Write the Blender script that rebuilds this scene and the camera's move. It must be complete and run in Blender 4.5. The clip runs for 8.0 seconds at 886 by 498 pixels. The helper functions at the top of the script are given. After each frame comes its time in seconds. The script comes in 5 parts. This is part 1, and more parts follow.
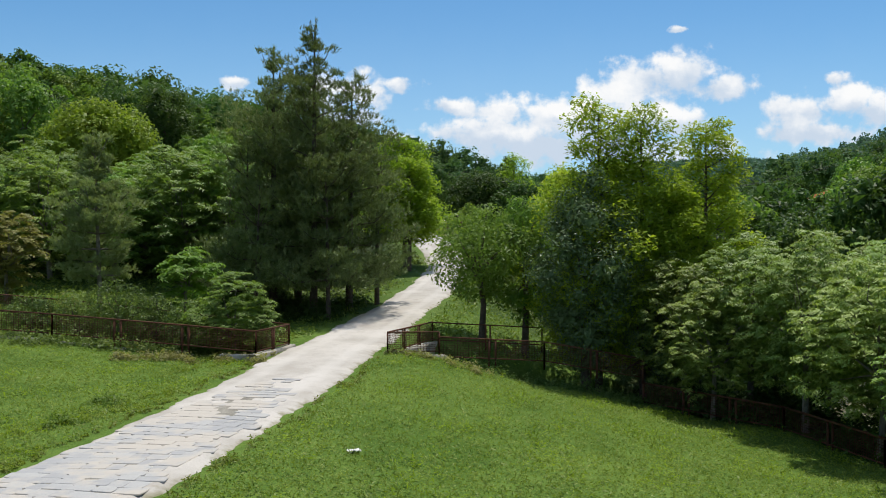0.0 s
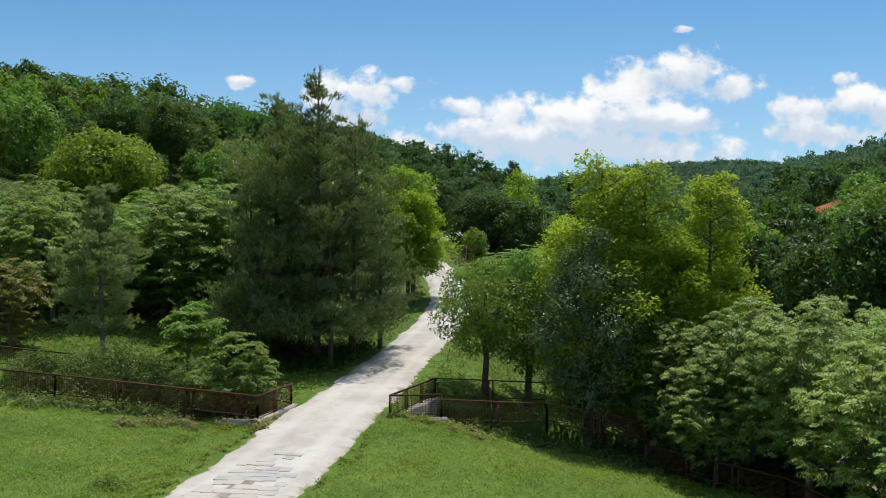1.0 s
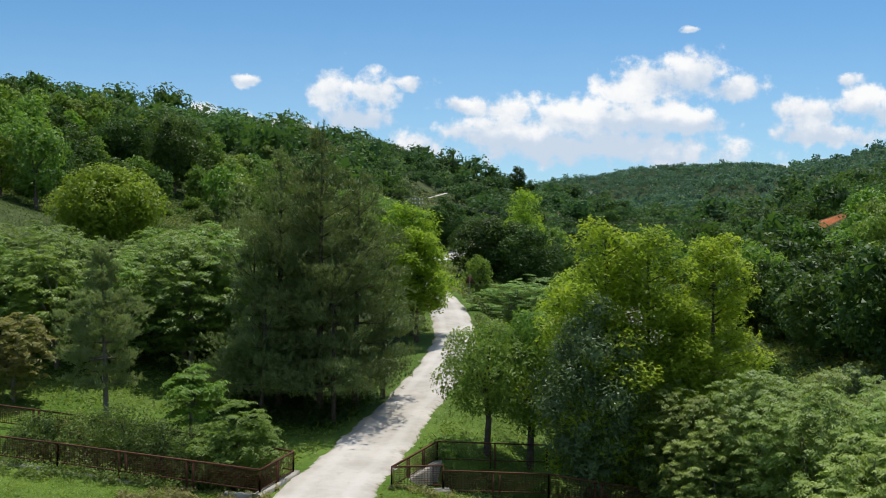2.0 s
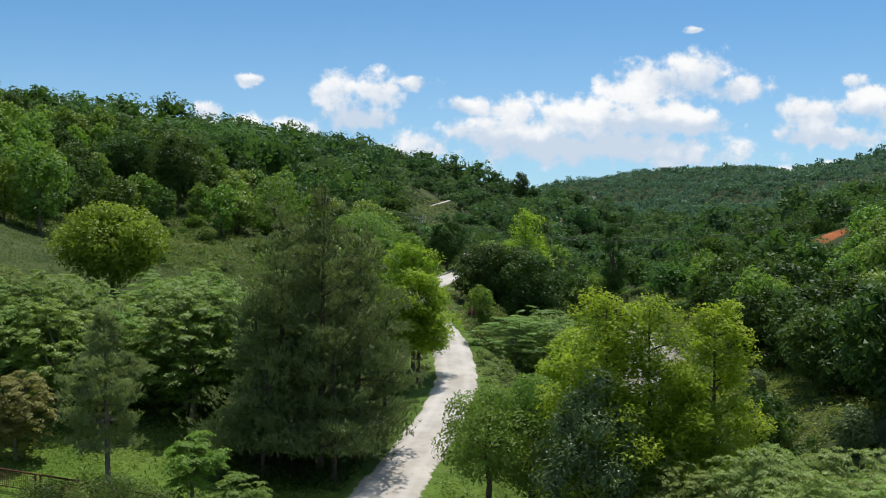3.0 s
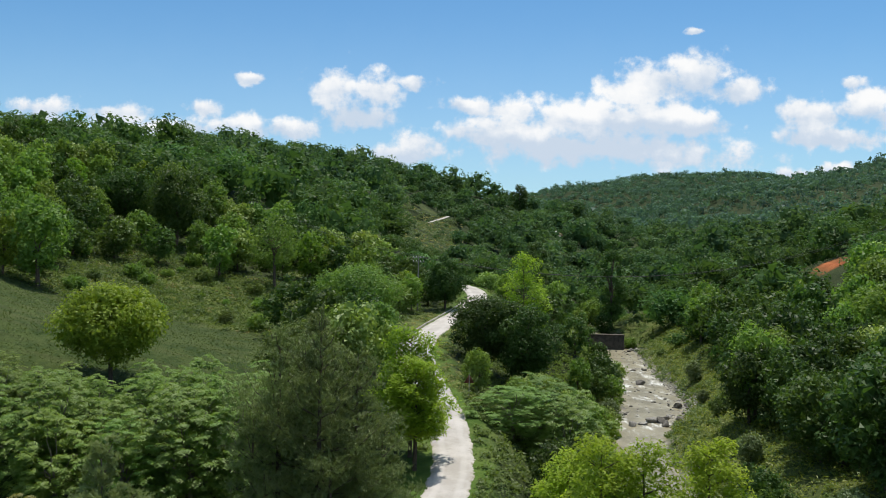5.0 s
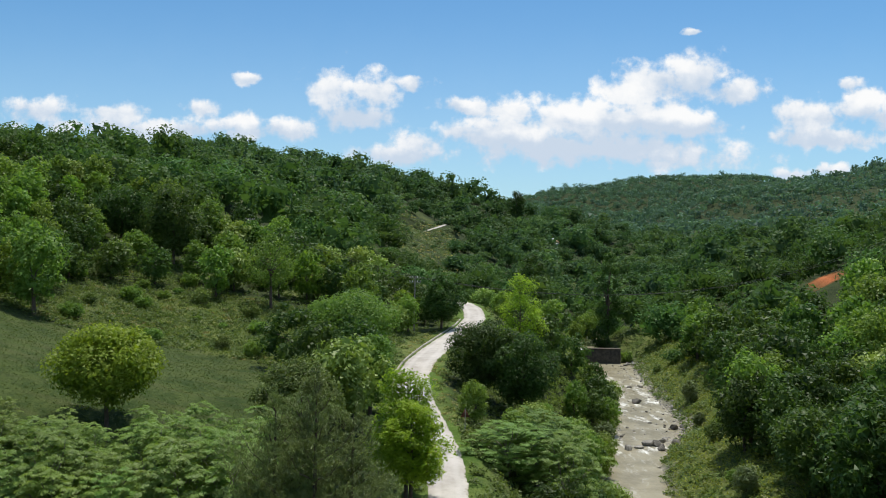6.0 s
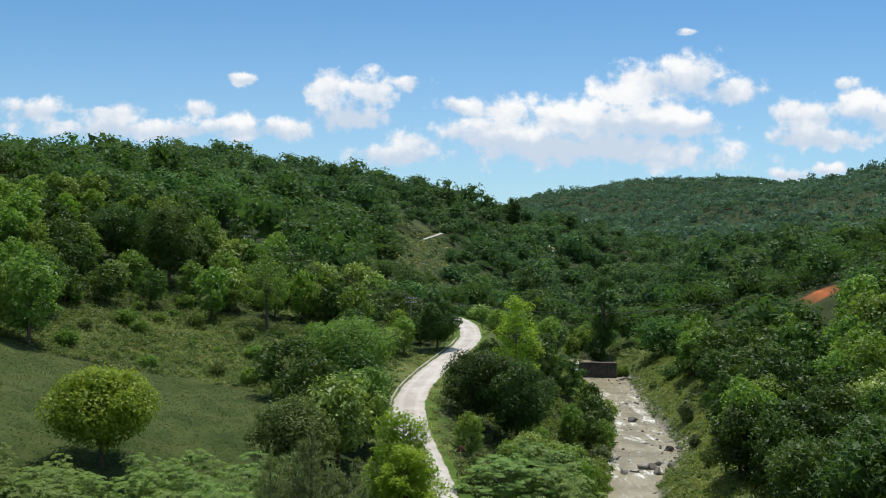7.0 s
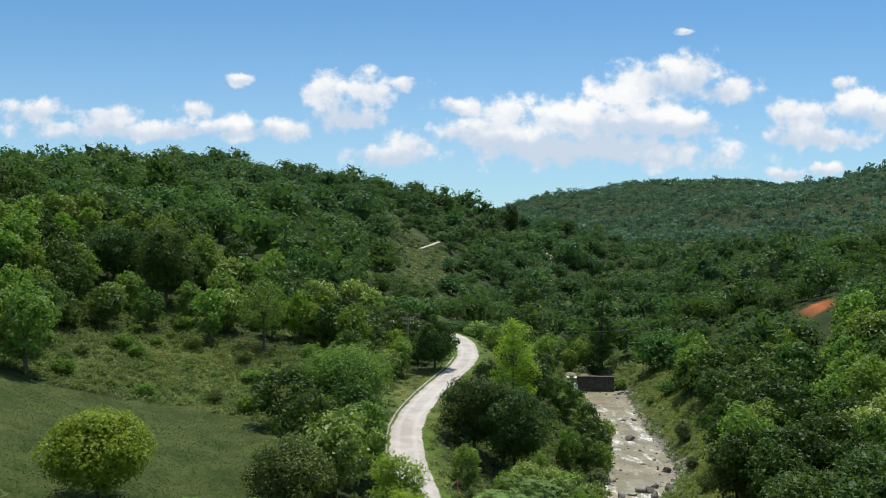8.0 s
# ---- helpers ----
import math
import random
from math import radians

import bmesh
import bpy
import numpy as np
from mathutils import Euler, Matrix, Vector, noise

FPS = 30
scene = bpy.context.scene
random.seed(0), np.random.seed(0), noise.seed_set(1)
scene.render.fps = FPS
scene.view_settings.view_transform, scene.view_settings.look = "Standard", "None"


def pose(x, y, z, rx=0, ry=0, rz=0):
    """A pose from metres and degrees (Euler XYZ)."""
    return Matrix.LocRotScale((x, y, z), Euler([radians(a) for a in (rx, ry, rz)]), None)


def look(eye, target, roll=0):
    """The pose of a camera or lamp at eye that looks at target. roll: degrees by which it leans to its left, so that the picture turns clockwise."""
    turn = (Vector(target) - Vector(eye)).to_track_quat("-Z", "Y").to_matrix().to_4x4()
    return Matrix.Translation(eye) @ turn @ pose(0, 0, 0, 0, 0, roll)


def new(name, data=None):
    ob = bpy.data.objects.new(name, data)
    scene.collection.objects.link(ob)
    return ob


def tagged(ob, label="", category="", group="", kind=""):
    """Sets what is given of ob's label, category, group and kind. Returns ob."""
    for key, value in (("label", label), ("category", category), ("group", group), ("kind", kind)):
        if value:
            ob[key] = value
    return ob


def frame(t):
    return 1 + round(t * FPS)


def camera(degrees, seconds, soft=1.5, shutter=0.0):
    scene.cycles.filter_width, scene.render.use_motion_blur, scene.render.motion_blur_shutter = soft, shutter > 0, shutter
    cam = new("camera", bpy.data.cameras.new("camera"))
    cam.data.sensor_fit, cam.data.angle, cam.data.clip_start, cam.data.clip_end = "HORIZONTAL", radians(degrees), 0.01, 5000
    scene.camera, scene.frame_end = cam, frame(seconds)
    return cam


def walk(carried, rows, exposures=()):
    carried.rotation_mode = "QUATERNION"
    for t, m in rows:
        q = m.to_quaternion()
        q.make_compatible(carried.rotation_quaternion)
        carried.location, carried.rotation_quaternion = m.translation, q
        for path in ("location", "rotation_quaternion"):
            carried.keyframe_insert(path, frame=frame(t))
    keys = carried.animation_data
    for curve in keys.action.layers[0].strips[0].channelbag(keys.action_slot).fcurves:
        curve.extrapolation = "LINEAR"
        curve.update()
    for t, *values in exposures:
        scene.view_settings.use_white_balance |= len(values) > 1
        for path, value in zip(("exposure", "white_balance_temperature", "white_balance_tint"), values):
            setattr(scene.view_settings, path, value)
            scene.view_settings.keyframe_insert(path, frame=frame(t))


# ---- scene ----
# The drone climbs straight up over the gate: seconds, place, pitch, roll, yaw.
cam = camera(53.0, 8.0, 0.95)
PATH = [
    (0, 0.000, 0.000, 3.900, 0.000, 0.000, 0.000),
    (0.5, 0.049, 0.040, 5.073, -0.021, -0.114, 0.165),
    (1, 0.087, 0.063, 6.342, -0.039, -0.231, 0.330),
    (1.5, 0.117, 0.071, 7.692, -0.054, -0.347, 0.484),
    (2, 0.140, 0.065, 9.108, -0.067, -0.462, 0.618),
    (2.5, 0.156, 0.048, 10.575, -0.077, -0.572, 0.724),
    (3, 0.169, 0.021, 12.082, -0.084, -0.675, 0.799),
    (3.5, 0.179, -0.012, 13.618, -0.089, -0.768, 0.839),
    (4, 0.188, -0.051, 15.176, -0.092, -0.850, 0.843),
    (4.5, 0.198, -0.092, 16.747, -0.092, -0.917, 0.813),
    (5, 0.209, -0.135, 18.328, -0.090, -0.968, 0.753),
    (5.5, 0.224, -0.176, 19.913, -0.086, -0.999, 0.669),
    (6, 0.244, -0.215, 21.501, -0.080, -1.009, 0.567),
    (6.5, 0.270, -0.248, 23.092, -0.071, -0.995, 0.458),
    (7, 0.304, -0.273, 24.687, -0.060, -0.954, 0.353),
    (7.5, 0.348, -0.290, 26.288, -0.047, -0.885, 0.268),
    (8, 0.402, -0.295, 27.900, -0.032, -0.784, 0.217),
]
walk(cam, [(t, pose(x, y, z, 90 + pitch, roll, yaw)) for t, x, y, z, pitch, roll, yaw in PATH])

# ---- light: summer sun from ahead, cumulus in a blue sky ----
SUN = Vector((0.12, 0.30, 0.95)).normalized()
sun = new("sun", bpy.data.lights.new("sun", "SUN"))
sun.data.energy, sun.data.angle, sun.data.color = 4.75, radians(0.53), (1.0, 0.95, 0.86)
sun.matrix_world = look((60, 60, 300), Vector((60, 60, 300)) - SUN)


def node(tree, kind, inputs=(), mode="", blending="", attribute=""):
    n = tree.nodes.new(kind)
    if kind == "ShaderNodeMath":
        n.operation = mode
    if kind == "ShaderNodeMix":
        n.data_type, n.blend_type = mode, blending
    if kind == "ShaderNodeMapRange":
        n.interpolation_type = mode
    if kind == "ShaderNodeAttribute":
        n.attribute_name = attribute
    for k, v in dict(inputs).items():
        if isinstance(v, bpy.types.NodeSocket):
            tree.links.new(v, n.inputs[k])
        else:
            n.inputs[k].default_value = v
    return n


def maths(tree, op, a, b=0.0, c=0.0):
    return node(tree, "ShaderNodeMath", {0: a, 1: b, 2: c}, op).outputs[0]


def blend(tree, f, a, b, how="MIX"):
    n = node(tree, "ShaderNodeMix", {0: f, 6: a, 7: b}, "RGBA", how)
    return n.outputs[2]


def remap(tree, v, a, b, c=0.0, d=1.0):
    return node(tree, "ShaderNodeMapRange", {0: v, 1: a, 2: b, 3: c, 4: d}, "SMOOTHSTEP").outputs[0]


# Heaps of cumulus by their bearing and height over the horizon (as slopes), and their half sizes.
CUMULUS = [
    ((0.275, 0.200, 0.044, 0.026), (0.318, 0.183, 0.032, 0.020), (0.222, 0.190, 0.048, 0.026), (0.185, 0.175, 0.040, 0.020)),
    ((0.070, 0.157, 0.052, 0.017), (0.012, 0.160, 0.034, 0.010), (0.050, 0.136, 0.060, 0.018), (0.140, 0.140, 0.085, 0.030)),
    ((0.215, 0.146, 0.080, 0.028), (0.272, 0.143, 0.042, 0.020), (0.105, 0.115, 0.085, 0.020), (0.400, 0.152, 0.046, 0.026)),
    ((0.455, 0.165, 0.048, 0.020), (0.492, 0.158, 0.040, 0.022), (0.442, 0.190, 0.018, 0.008), (0.420, 0.132, 0.070, 0.014)),
    ((0.263, 0.2487, 0.010, 0.004), (-0.050, 0.185, 0.021, 0.010), (-0.236, 0.186, 0.014, 0.007), (-0.136, 0.172, 0.030, 0.031)),
    ((-0.092, 0.172, 0.032, 0.027), (-0.115, 0.148, 0.052, 0.018), (-0.042, 0.118, 0.034, 0.020), (-0.064, 0.106, 0.050, 0.014)),
    ((-0.468, 0.148, 0.046, 0.017), (-0.384, 0.143, 0.040, 0.016), (-0.282, 0.152, 0.024, 0.012), (-0.250, 0.136, 0.060, 0.012)),
    ((-0.186, 0.133, 0.040, 0.012), (-0.330, 0.128, 0.160, 0.013), (0.378, 0.092, 0.026, 0.009), (0.426, 0.094, 0.022, 0.008)),
    ((0.160, 0.150, 0.120, 0.030), (0.060, 0.128, 0.100, 0.016), (0.180, 0.112, 0.170, 0.020)),
    ((0.560, 0.150, 0.060, 0.030), (0.640, 0.180, 0.060, 0.040), (-0.580, 0.150, 0.060, 0.030), (-0.680, 0.190, 0.050, 0.030)),
]
world = bpy.data.worlds.new("sky")
scene.world = world
world.use_nodes = True
wt = world.node_tree
wt.nodes.clear()
sky = node(wt, "ShaderNodeTexSky")
sky.sky_type, sky.sun_disc, sky.sun_elevation, sky.sun_rotation = "NISHITA", False, math.asin(SUN.z), math.atan2(SUN.x, SUN.y)
sky.altitude, sky.air_density, sky.dust_density, sky.ozone_density = 300.0, 1.0, 0.35, 2.5
coord = node(wt, "ShaderNodeTexCoord").outputs["Generated"]
axis = node(wt, "ShaderNodeSeparateXYZ", {0: coord})
ahead = maths(wt, "MAXIMUM", axis.outputs[1], 0.02)
su, sv = maths(wt, "DIVIDE", axis.outputs[0], ahead), maths(wt, "DIVIDE", axis.outputs[2], ahead)
flat = node(wt, "ShaderNodeCombineXYZ", {0: su, 1: sv}).outputs[0]
curl = node(wt, "ShaderNodeSeparateColor", {0: node(wt, "ShaderNodeTexNoise", {"Vector": flat, "Scale": 30.0, "Detail": 6.0, "Roughness": 0.55}).outputs["Color"]})
su = maths(wt, "ADD", su, maths(wt, "MULTIPLY", maths(wt, "SUBTRACT", curl.outputs[0], 0.5), 0.028))
sv = maths(wt, "ADD", sv, maths(wt, "MULTIPLY", maths(wt, "SUBTRACT", curl.outputs[1], 0.5), 0.024))
puff = node(wt, "ShaderNodeTexNoise", {"Vector": flat, "Scale": 36.0, "Detail": 8.0, "Roughness": 0.58}).outputs["Fac"]
wisp = node(wt, "ShaderNodeTexNoise", {"Vector": flat, "Scale": 9.0, "Detail": 5.0, "Roughness": 0.55}).outputs["Fac"]
heap, lift = None, None
for cu, cv, ru, rv in (c for row in CUMULUS for c in row):
    du = maths(wt, "DIVIDE", maths(wt, "SUBTRACT", su, cu), ru)
    dv = maths(wt, "DIVIDE", maths(wt, "SUBTRACT", sv, cv), rv)
    body = maths(wt, "SUBTRACT", 1.0, maths(wt, "SQRT", maths(wt, "ADD", maths(wt, "MULTIPLY", du, du), maths(wt, "MULTIPLY", dv, dv))))
    rise = maths(wt, "MULTIPLY", maths(wt, "MAXIMUM", maths(wt, "ADD", body, 0.4), 0.0), dv)
    heap = body if heap is None else maths(wt, "MAXIMUM", heap, body)
    lift = rise if lift is None else maths(wt, "ADD", lift, rise)
ragged = maths(wt, "ADD", heap, maths(wt, "ADD", maths(wt, "MULTIPLY", maths(wt, "SUBTRACT", puff, 0.5), 2.4), maths(wt, "MULTIPLY", maths(wt, "SUBTRACT", wisp, 0.5), 1.2)))
cover = maths(wt, "MULTIPLY", remap(wt, ragged, -0.16, 0.58), remap(wt, axis.outputs[1], 0.05, 0.25))
# Fair-weather cumulus overhead and behind, out of view, added as fill light.
around = node(wt, "ShaderNodeTexNoise", {"Vector": coord, "Scale": 3.2, "Detail": 7.0, "Roughness": 0.58}).outputs["Fac"]
elsewhere = maths(wt, "MAXIMUM", remap(wt, axis.outputs[1], 0.55, 0.15), remap(wt, axis.outputs[2], 0.36, 0.5))
others = maths(wt, "MULTIPLY", maths(wt, "MULTIPLY", remap(wt, around, 0.47, 0.60), elsewhere), remap(wt, axis.outputs[2], 0.0, 0.12))
cover = maths(wt, "MAXIMUM", cover, others)
lit = remap(wt, maths(wt, "ADD", lift, maths(wt, "MULTIPLY", maths(wt, "SUBTRACT", puff, 0.5), 2.2)), -0.55, 0.95)
white = blend(wt, lit, (5.9, 6.9, 8.2, 1), (9.7, 9.75, 9.8, 1))
low = remap(wt, sv, 0.02, 0.30)
veil = maths(wt, "MULTIPLY", maths(wt, "SUBTRACT", 1.0, low), 0.34)
clear = blend(wt, 1.0, sky.outputs[0], (0.68, 1.04, 1.2, 1), "MULTIPLY")
hazy = blend(wt, veil, clear, (6.4, 7.7, 8.9, 1))
node(wt, "ShaderNodeOutputWorld", {0: node(wt, "ShaderNodeBackground", {0: blend(wt, cover, hazy, white), 1: 0.1}).outputs[0]})

# ---- materials ----


def material(name):
    m = bpy.data.materials.new(name)
    m.use_nodes = True
    t = m.node_tree
    t.nodes.clear()
    return m, t


def close(t, shader):
    node(t, "ShaderNodeOutputMaterial", {0: shader})


def spot(t, scale, detail=6.0, rough=0.6, vector=None):
    if vector is None:
        vector = node(t, "ShaderNodeNewGeometry").outputs["Position"]
    return node(t, "ShaderNodeTexNoise", {"Vector": vector, "Scale": scale, "Detail": detail, "Roughness": rough}).outputs["Fac"]


def relief(t, height, strength, distance):
    return node(t, "ShaderNodeBump", {"Height": height, "Strength": strength, "Distance": distance}).outputs[0]


def foliage(name, dark, light, glow=0.3, rough=0.5, spread=0.35, sheen=0.2):
    """Leaves: each leaf, each tree and each patch of wood has a shade of its own, and lets some light through."""
    m, t = material(name)
    geo = node(t, "ShaderNodeNewGeometry")
    per_leaf = geo.outputs["Random Per Island"]
    per_tree = node(t, "ShaderNodeObjectInfo").outputs["Random"]
    tint = node(t, "ShaderNodeAttribute", attribute="tint").outputs["Fac"]
    mix = maths(t, "ADD", maths(t, "MULTIPLY", per_leaf, 0.4), maths(t, "MULTIPLY", spot(t, 0.5, 3.0), 0.6))
    c = blend(t, mix, (*dark, 1), (*light, 1))
    v = maths(t, "ADD", 1.0 - spread / 2, maths(t, "MULTIPLY", per_tree, spread))
    hue = maths(t, "ADD", 0.484, maths(t, "MULTIPLY", maths(t, "FRACT", maths(t, "ADD", maths(t, "MULTIPLY", per_tree, 7.0), tint)), 0.030))
    v = maths(t, "ADD", v, maths(t, "MULTIPLY", tint, 0.85))
    c = node(t, "ShaderNodeHueSaturation", {"Hue": hue, "Saturation": 1.0, "Value": v, "Color": c}).outputs[0]
    p = node(t, "ShaderNodeBsdfPrincipled", {"Base Color": c, "Roughness": rough, "Specular IOR Level": sheen})
    warm = blend(t, 1.0, c, (1.2, 1.25, 0.62, 1), "MULTIPLY")
    tr = node(t, "ShaderNodeBsdfTranslucent", {0: warm})
    close(t, node(t, "ShaderNodeMixShader", {0: glow, 1: p.outputs[0], 2: tr.outputs[0]}).outputs[0])
    return m


def solid(name, a, b, scale, rough=0.85, bump=0.3, depth=0.02, metal=0.0, fine=9.0, spec=0.3):
    """Two tones mottled at two scales, with a fine relief."""
    m, t = material(name)
    f = maths(t, "ADD", maths(t, "MULTIPLY", spot(t, scale), 0.6), maths(t, "MULTIPLY", spot(t, scale * fine), 0.4))
    v = maths(t, "ADD", 0.85, maths(t, "MULTIPLY", node(t, "ShaderNodeObjectInfo").outputs["Random"], 0.3))
    c = blend(t, remap(t, f, 0.32, 0.68), (*a, 1), (*b, 1))
    c = node(t, "ShaderNodeHueSaturation", {"Value": v, "Color": c}).outputs[0]
    p = node(t, "ShaderNodeBsdfPrincipled", {"Base Color": c, "Roughness": rough, "Metallic": metal, "Specular IOR Level": spec, "Normal": relief(t, spot(t, scale * fine), bump, depth)})
    close(t, p.outputs[0])
    return m


M_AILANTHUS = foliage("ailanthus_leaves", (0.108, 0.190, 0.034), (0.235, 0.335, 0.080), 0.42, sheen=0.25)
M_ELDER = foliage("elder_leaves", (0.150, 0.235, 0.046), (0.290, 0.385, 0.104), 0.32, sheen=0.25)
M_LOCUST = foliage("locust_leaves", (0.195, 0.310, 0.024), (0.350, 0.460, 0.052), 0.54, sheen=0.15)
M_WALNUT = foliage("walnut_leaves", (0.150, 0.245, 0.024), (0.290, 0.390, 0.055), 0.45)
M_CHERRY = foliage("cherry_leaves", (0.105, 0.195, 0.034), (0.205, 0.310, 0.066), 0.46)
M_OLEASTER = foliage("oleaster_leaves", (0.070, 0.115, 0.040), (0.170, 0.220, 0.110), 0.30, 0.4, sheen=0.2)
M_OAK = foliage("oak_leaves", (0.036, 0.078, 0.016), (0.088, 0.150, 0.036), 0.42, spread=0.6)
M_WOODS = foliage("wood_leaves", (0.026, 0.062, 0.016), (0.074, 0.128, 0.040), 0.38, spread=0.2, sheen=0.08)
# Bluer and paler leaves: distance haze put into the base colour.
M_FARHAZE = foliage("far_wood_haze_tint", (0.046, 0.092, 0.070), (0.092, 0.152, 0.108), 0.36, spread=0.2, sheen=0.05)
M_SHRUB = foliage("shrub_leaves", (0.078, 0.130, 0.030), (0.165, 0.225, 0.066), 0.42, spread=0.5)
M_PINE = foliage("pine_needles", (0.076, 0.120, 0.040), (0.245, 0.310, 0.112), 0.28, 0.48, sheen=0.22)
M_YOUNGPINE = foliage("young_pine_needles", (0.150, 0.210, 0.085), (0.310, 0.385, 0.170), 0.40, 0.5)
M_DRY = foliage("dry_leaves", (0.170, 0.165, 0.045), (0.270, 0.265, 0.085), 0.42)
M_ASH = foliage("ash_leaves", (0.115, 0.215, 0.026), (0.215, 0.325, 0.050), 0.46)
# Slightly bluer than the nearer woods: faint haze mixed into the leaf colour.
M_RIDGEHAZE = foliage("ridge_wood_haze_tint", (0.028, 0.064, 0.024), (0.080, 0.132, 0.056), 0.38, spread=0.2, sheen=0.06)
M_GRASS = foliage("grass_blades", (0.072, 0.126, 0.014), (0.275, 0.325, 0.060), 0.38, 0.45)
M_HAY = foliage("hay_grass", (0.050, 0.078, 0.016), (0.105, 0.130, 0.036), 0.30, 0.5)
M_STRAW = foliage("dry_grass", (0.22, 0.22, 0.075), (0.36, 0.34, 0.16), 0.42, 0.6)
M_REED = foliage("willow_leaves", (0.105, 0.150, 0.062), (0.180, 0.225, 0.105), 0.4, 0.5)
M_BARK = solid("bark", (0.055, 0.042, 0.032), (0.14, 0.11, 0.085), 6.0, 0.95, 0.8, 0.03)
M_PALEBARK = solid("pale_bark", (0.12, 0.105, 0.085), (0.24, 0.21, 0.17), 6.0, 0.95, 0.6, 0.02)
M_RUST = solid("rusted_iron", (0.055, 0.022, 0.014), (0.15, 0.060, 0.032), 7.0, 0.85, 0.4, 0.003, 0.15)
M_CONCRETE = solid("concrete", (0.26, 0.24, 0.20), (0.42, 0.39, 0.34), 2.5, 0.95, 0.5, 0.01)
M_WETCONCRETE = solid("stained_concrete", (0.034, 0.030, 0.024), (0.105, 0.092, 0.072), 1.2, 0.9, 0.6, 0.03)
M_SOIL = solid("joint_soil", (0.14, 0.13, 0.105), (0.30, 0.28, 0.24), 2.0, 0.95, 0.5, 0.01)
M_BOULDER = solid("river_rock", (0.17, 0.16, 0.14), (0.42, 0.40, 0.36), 1.1, 0.85, 0.9, 0.08)
M_DARKROCK = solid("dark_rock", (0.06, 0.056, 0.05), (0.20, 0.185, 0.16), 1.3, 0.8, 0.9, 0.08)
M_POLE = solid("weathered_pole", (0.20, 0.19, 0.17), (0.34, 0.32, 0.29), 3.0, 0.9, 0.3, 0.01)
M_WIRE = solid("dark_cable", (0.03, 0.03, 0.03), (0.05, 0.05, 0.05), 2.0, 0.6, 0.0)
M_PORCELAIN = solid("insulator", (0.55, 0.55, 0.52), (0.7, 0.7, 0.66), 4.0, 0.3, 0.0)
M_PLASTER = solid("pale_plaster", (0.50, 0.46, 0.40), (0.64, 0.60, 0.53), 0.8, 0.9, 0.2, 0.01)
M_BRICKWALL = solid("brown_plaster", (0.24, 0.16, 0.12), (0.36, 0.26, 0.20), 0.8, 0.9, 0.2, 0.01)
M_TILES = solid("clay_tiles", (0.22, 0.11, 0.075), (0.34, 0.19, 0.13), 1.5, 0.9, 0.5, 0.03)
M_PANE = solid("dark_pane", (0.02, 0.023, 0.026), (0.04, 0.045, 0.05), 2.0, 0.15, 0.0, spec=0.5)
M_WHITE = solid("white_sheet", (0.62, 0.62, 0.60), (0.78, 0.78, 0.76), 2.0, 0.6, 0.1)


def ground_material():
    """Turf, meadow, woodland floor, red plough and stony bank, laid out by the masks of the ground."""
    m, t = material("ground_cover")

    def mask(name):
        return node(t, "ShaderNodeAttribute", attribute=name).outputs["Fac"]
    big, mid, tiny = spot(t, 0.25, 5.0), spot(t, 1.6, 6.0), spot(t, 14.0, 4.0)
    mixed = maths(t, "ADD", maths(t, "MULTIPLY", big, 0.45), maths(t, "ADD", maths(t, "MULTIPLY", mid, 0.3), maths(t, "MULTIPLY", tiny, 0.25)))
    turf = blend(t, remap(t, mixed, 0.35, 0.65), (0.058, 0.115, 0.014, 1), (0.125, 0.195, 0.034, 1))
    field = blend(t, remap(t, mixed, 0.42, 0.58), (0.024, 0.046, 0.009, 1), (0.062, 0.086, 0.022, 1))
    rough = blend(t, remap(t, mixed, 0.40, 0.60), (0.046, 0.082, 0.014, 1), (0.135, 0.155, 0.046, 1))
    wood = blend(t, remap(t, mixed, 0.35, 0.65), (0.018, 0.030, 0.009, 1), (0.045, 0.060, 0.020, 1))
    stone = blend(t, remap(t, mixed, 0.35, 0.65), (0.13, 0.12, 0.09, 1), (0.34, 0.32, 0.27, 1))
    red = blend(t, remap(t, mixed, 0.35, 0.65), (0.30, 0.085, 0.030, 1), (0.44, 0.15, 0.055, 1))
    c = blend(t, mask("lawn"), wood, turf)
    rows = node(t, "ShaderNodeMapping", {"Vector": node(t, "ShaderNodeNewGeometry").outputs["Position"], "Rotation": (0, 0, radians(24)), "Scale": (0.06, 0.75, 0.3)}).outputs[0]
    field = blend(t, remap(t, spot(t, 1.0, 4.0, 0.55, rows), 0.42, 0.70, 0.0, 0.5), field, (0.074, 0.078, 0.030, 1))
    c = blend(t, mask("meadow"), c, field)
    c = blend(t, mask("scrub"), c, rough)
    c = blend(t, mask("gravel"), c, stone)
    c = blend(t, mask("plough"), c, red)
    h = maths(t, "ADD", mid, maths(t, "MULTIPLY", tiny, 0.5))
    p = node(t, "ShaderNodeBsdfPrincipled", {"Base Color": c, "Roughness": 0.95, "Specular IOR Level": 0.15, "Normal": relief(t, h, 0.8, 0.12)})
    close(t, p.outputs[0])
    return m


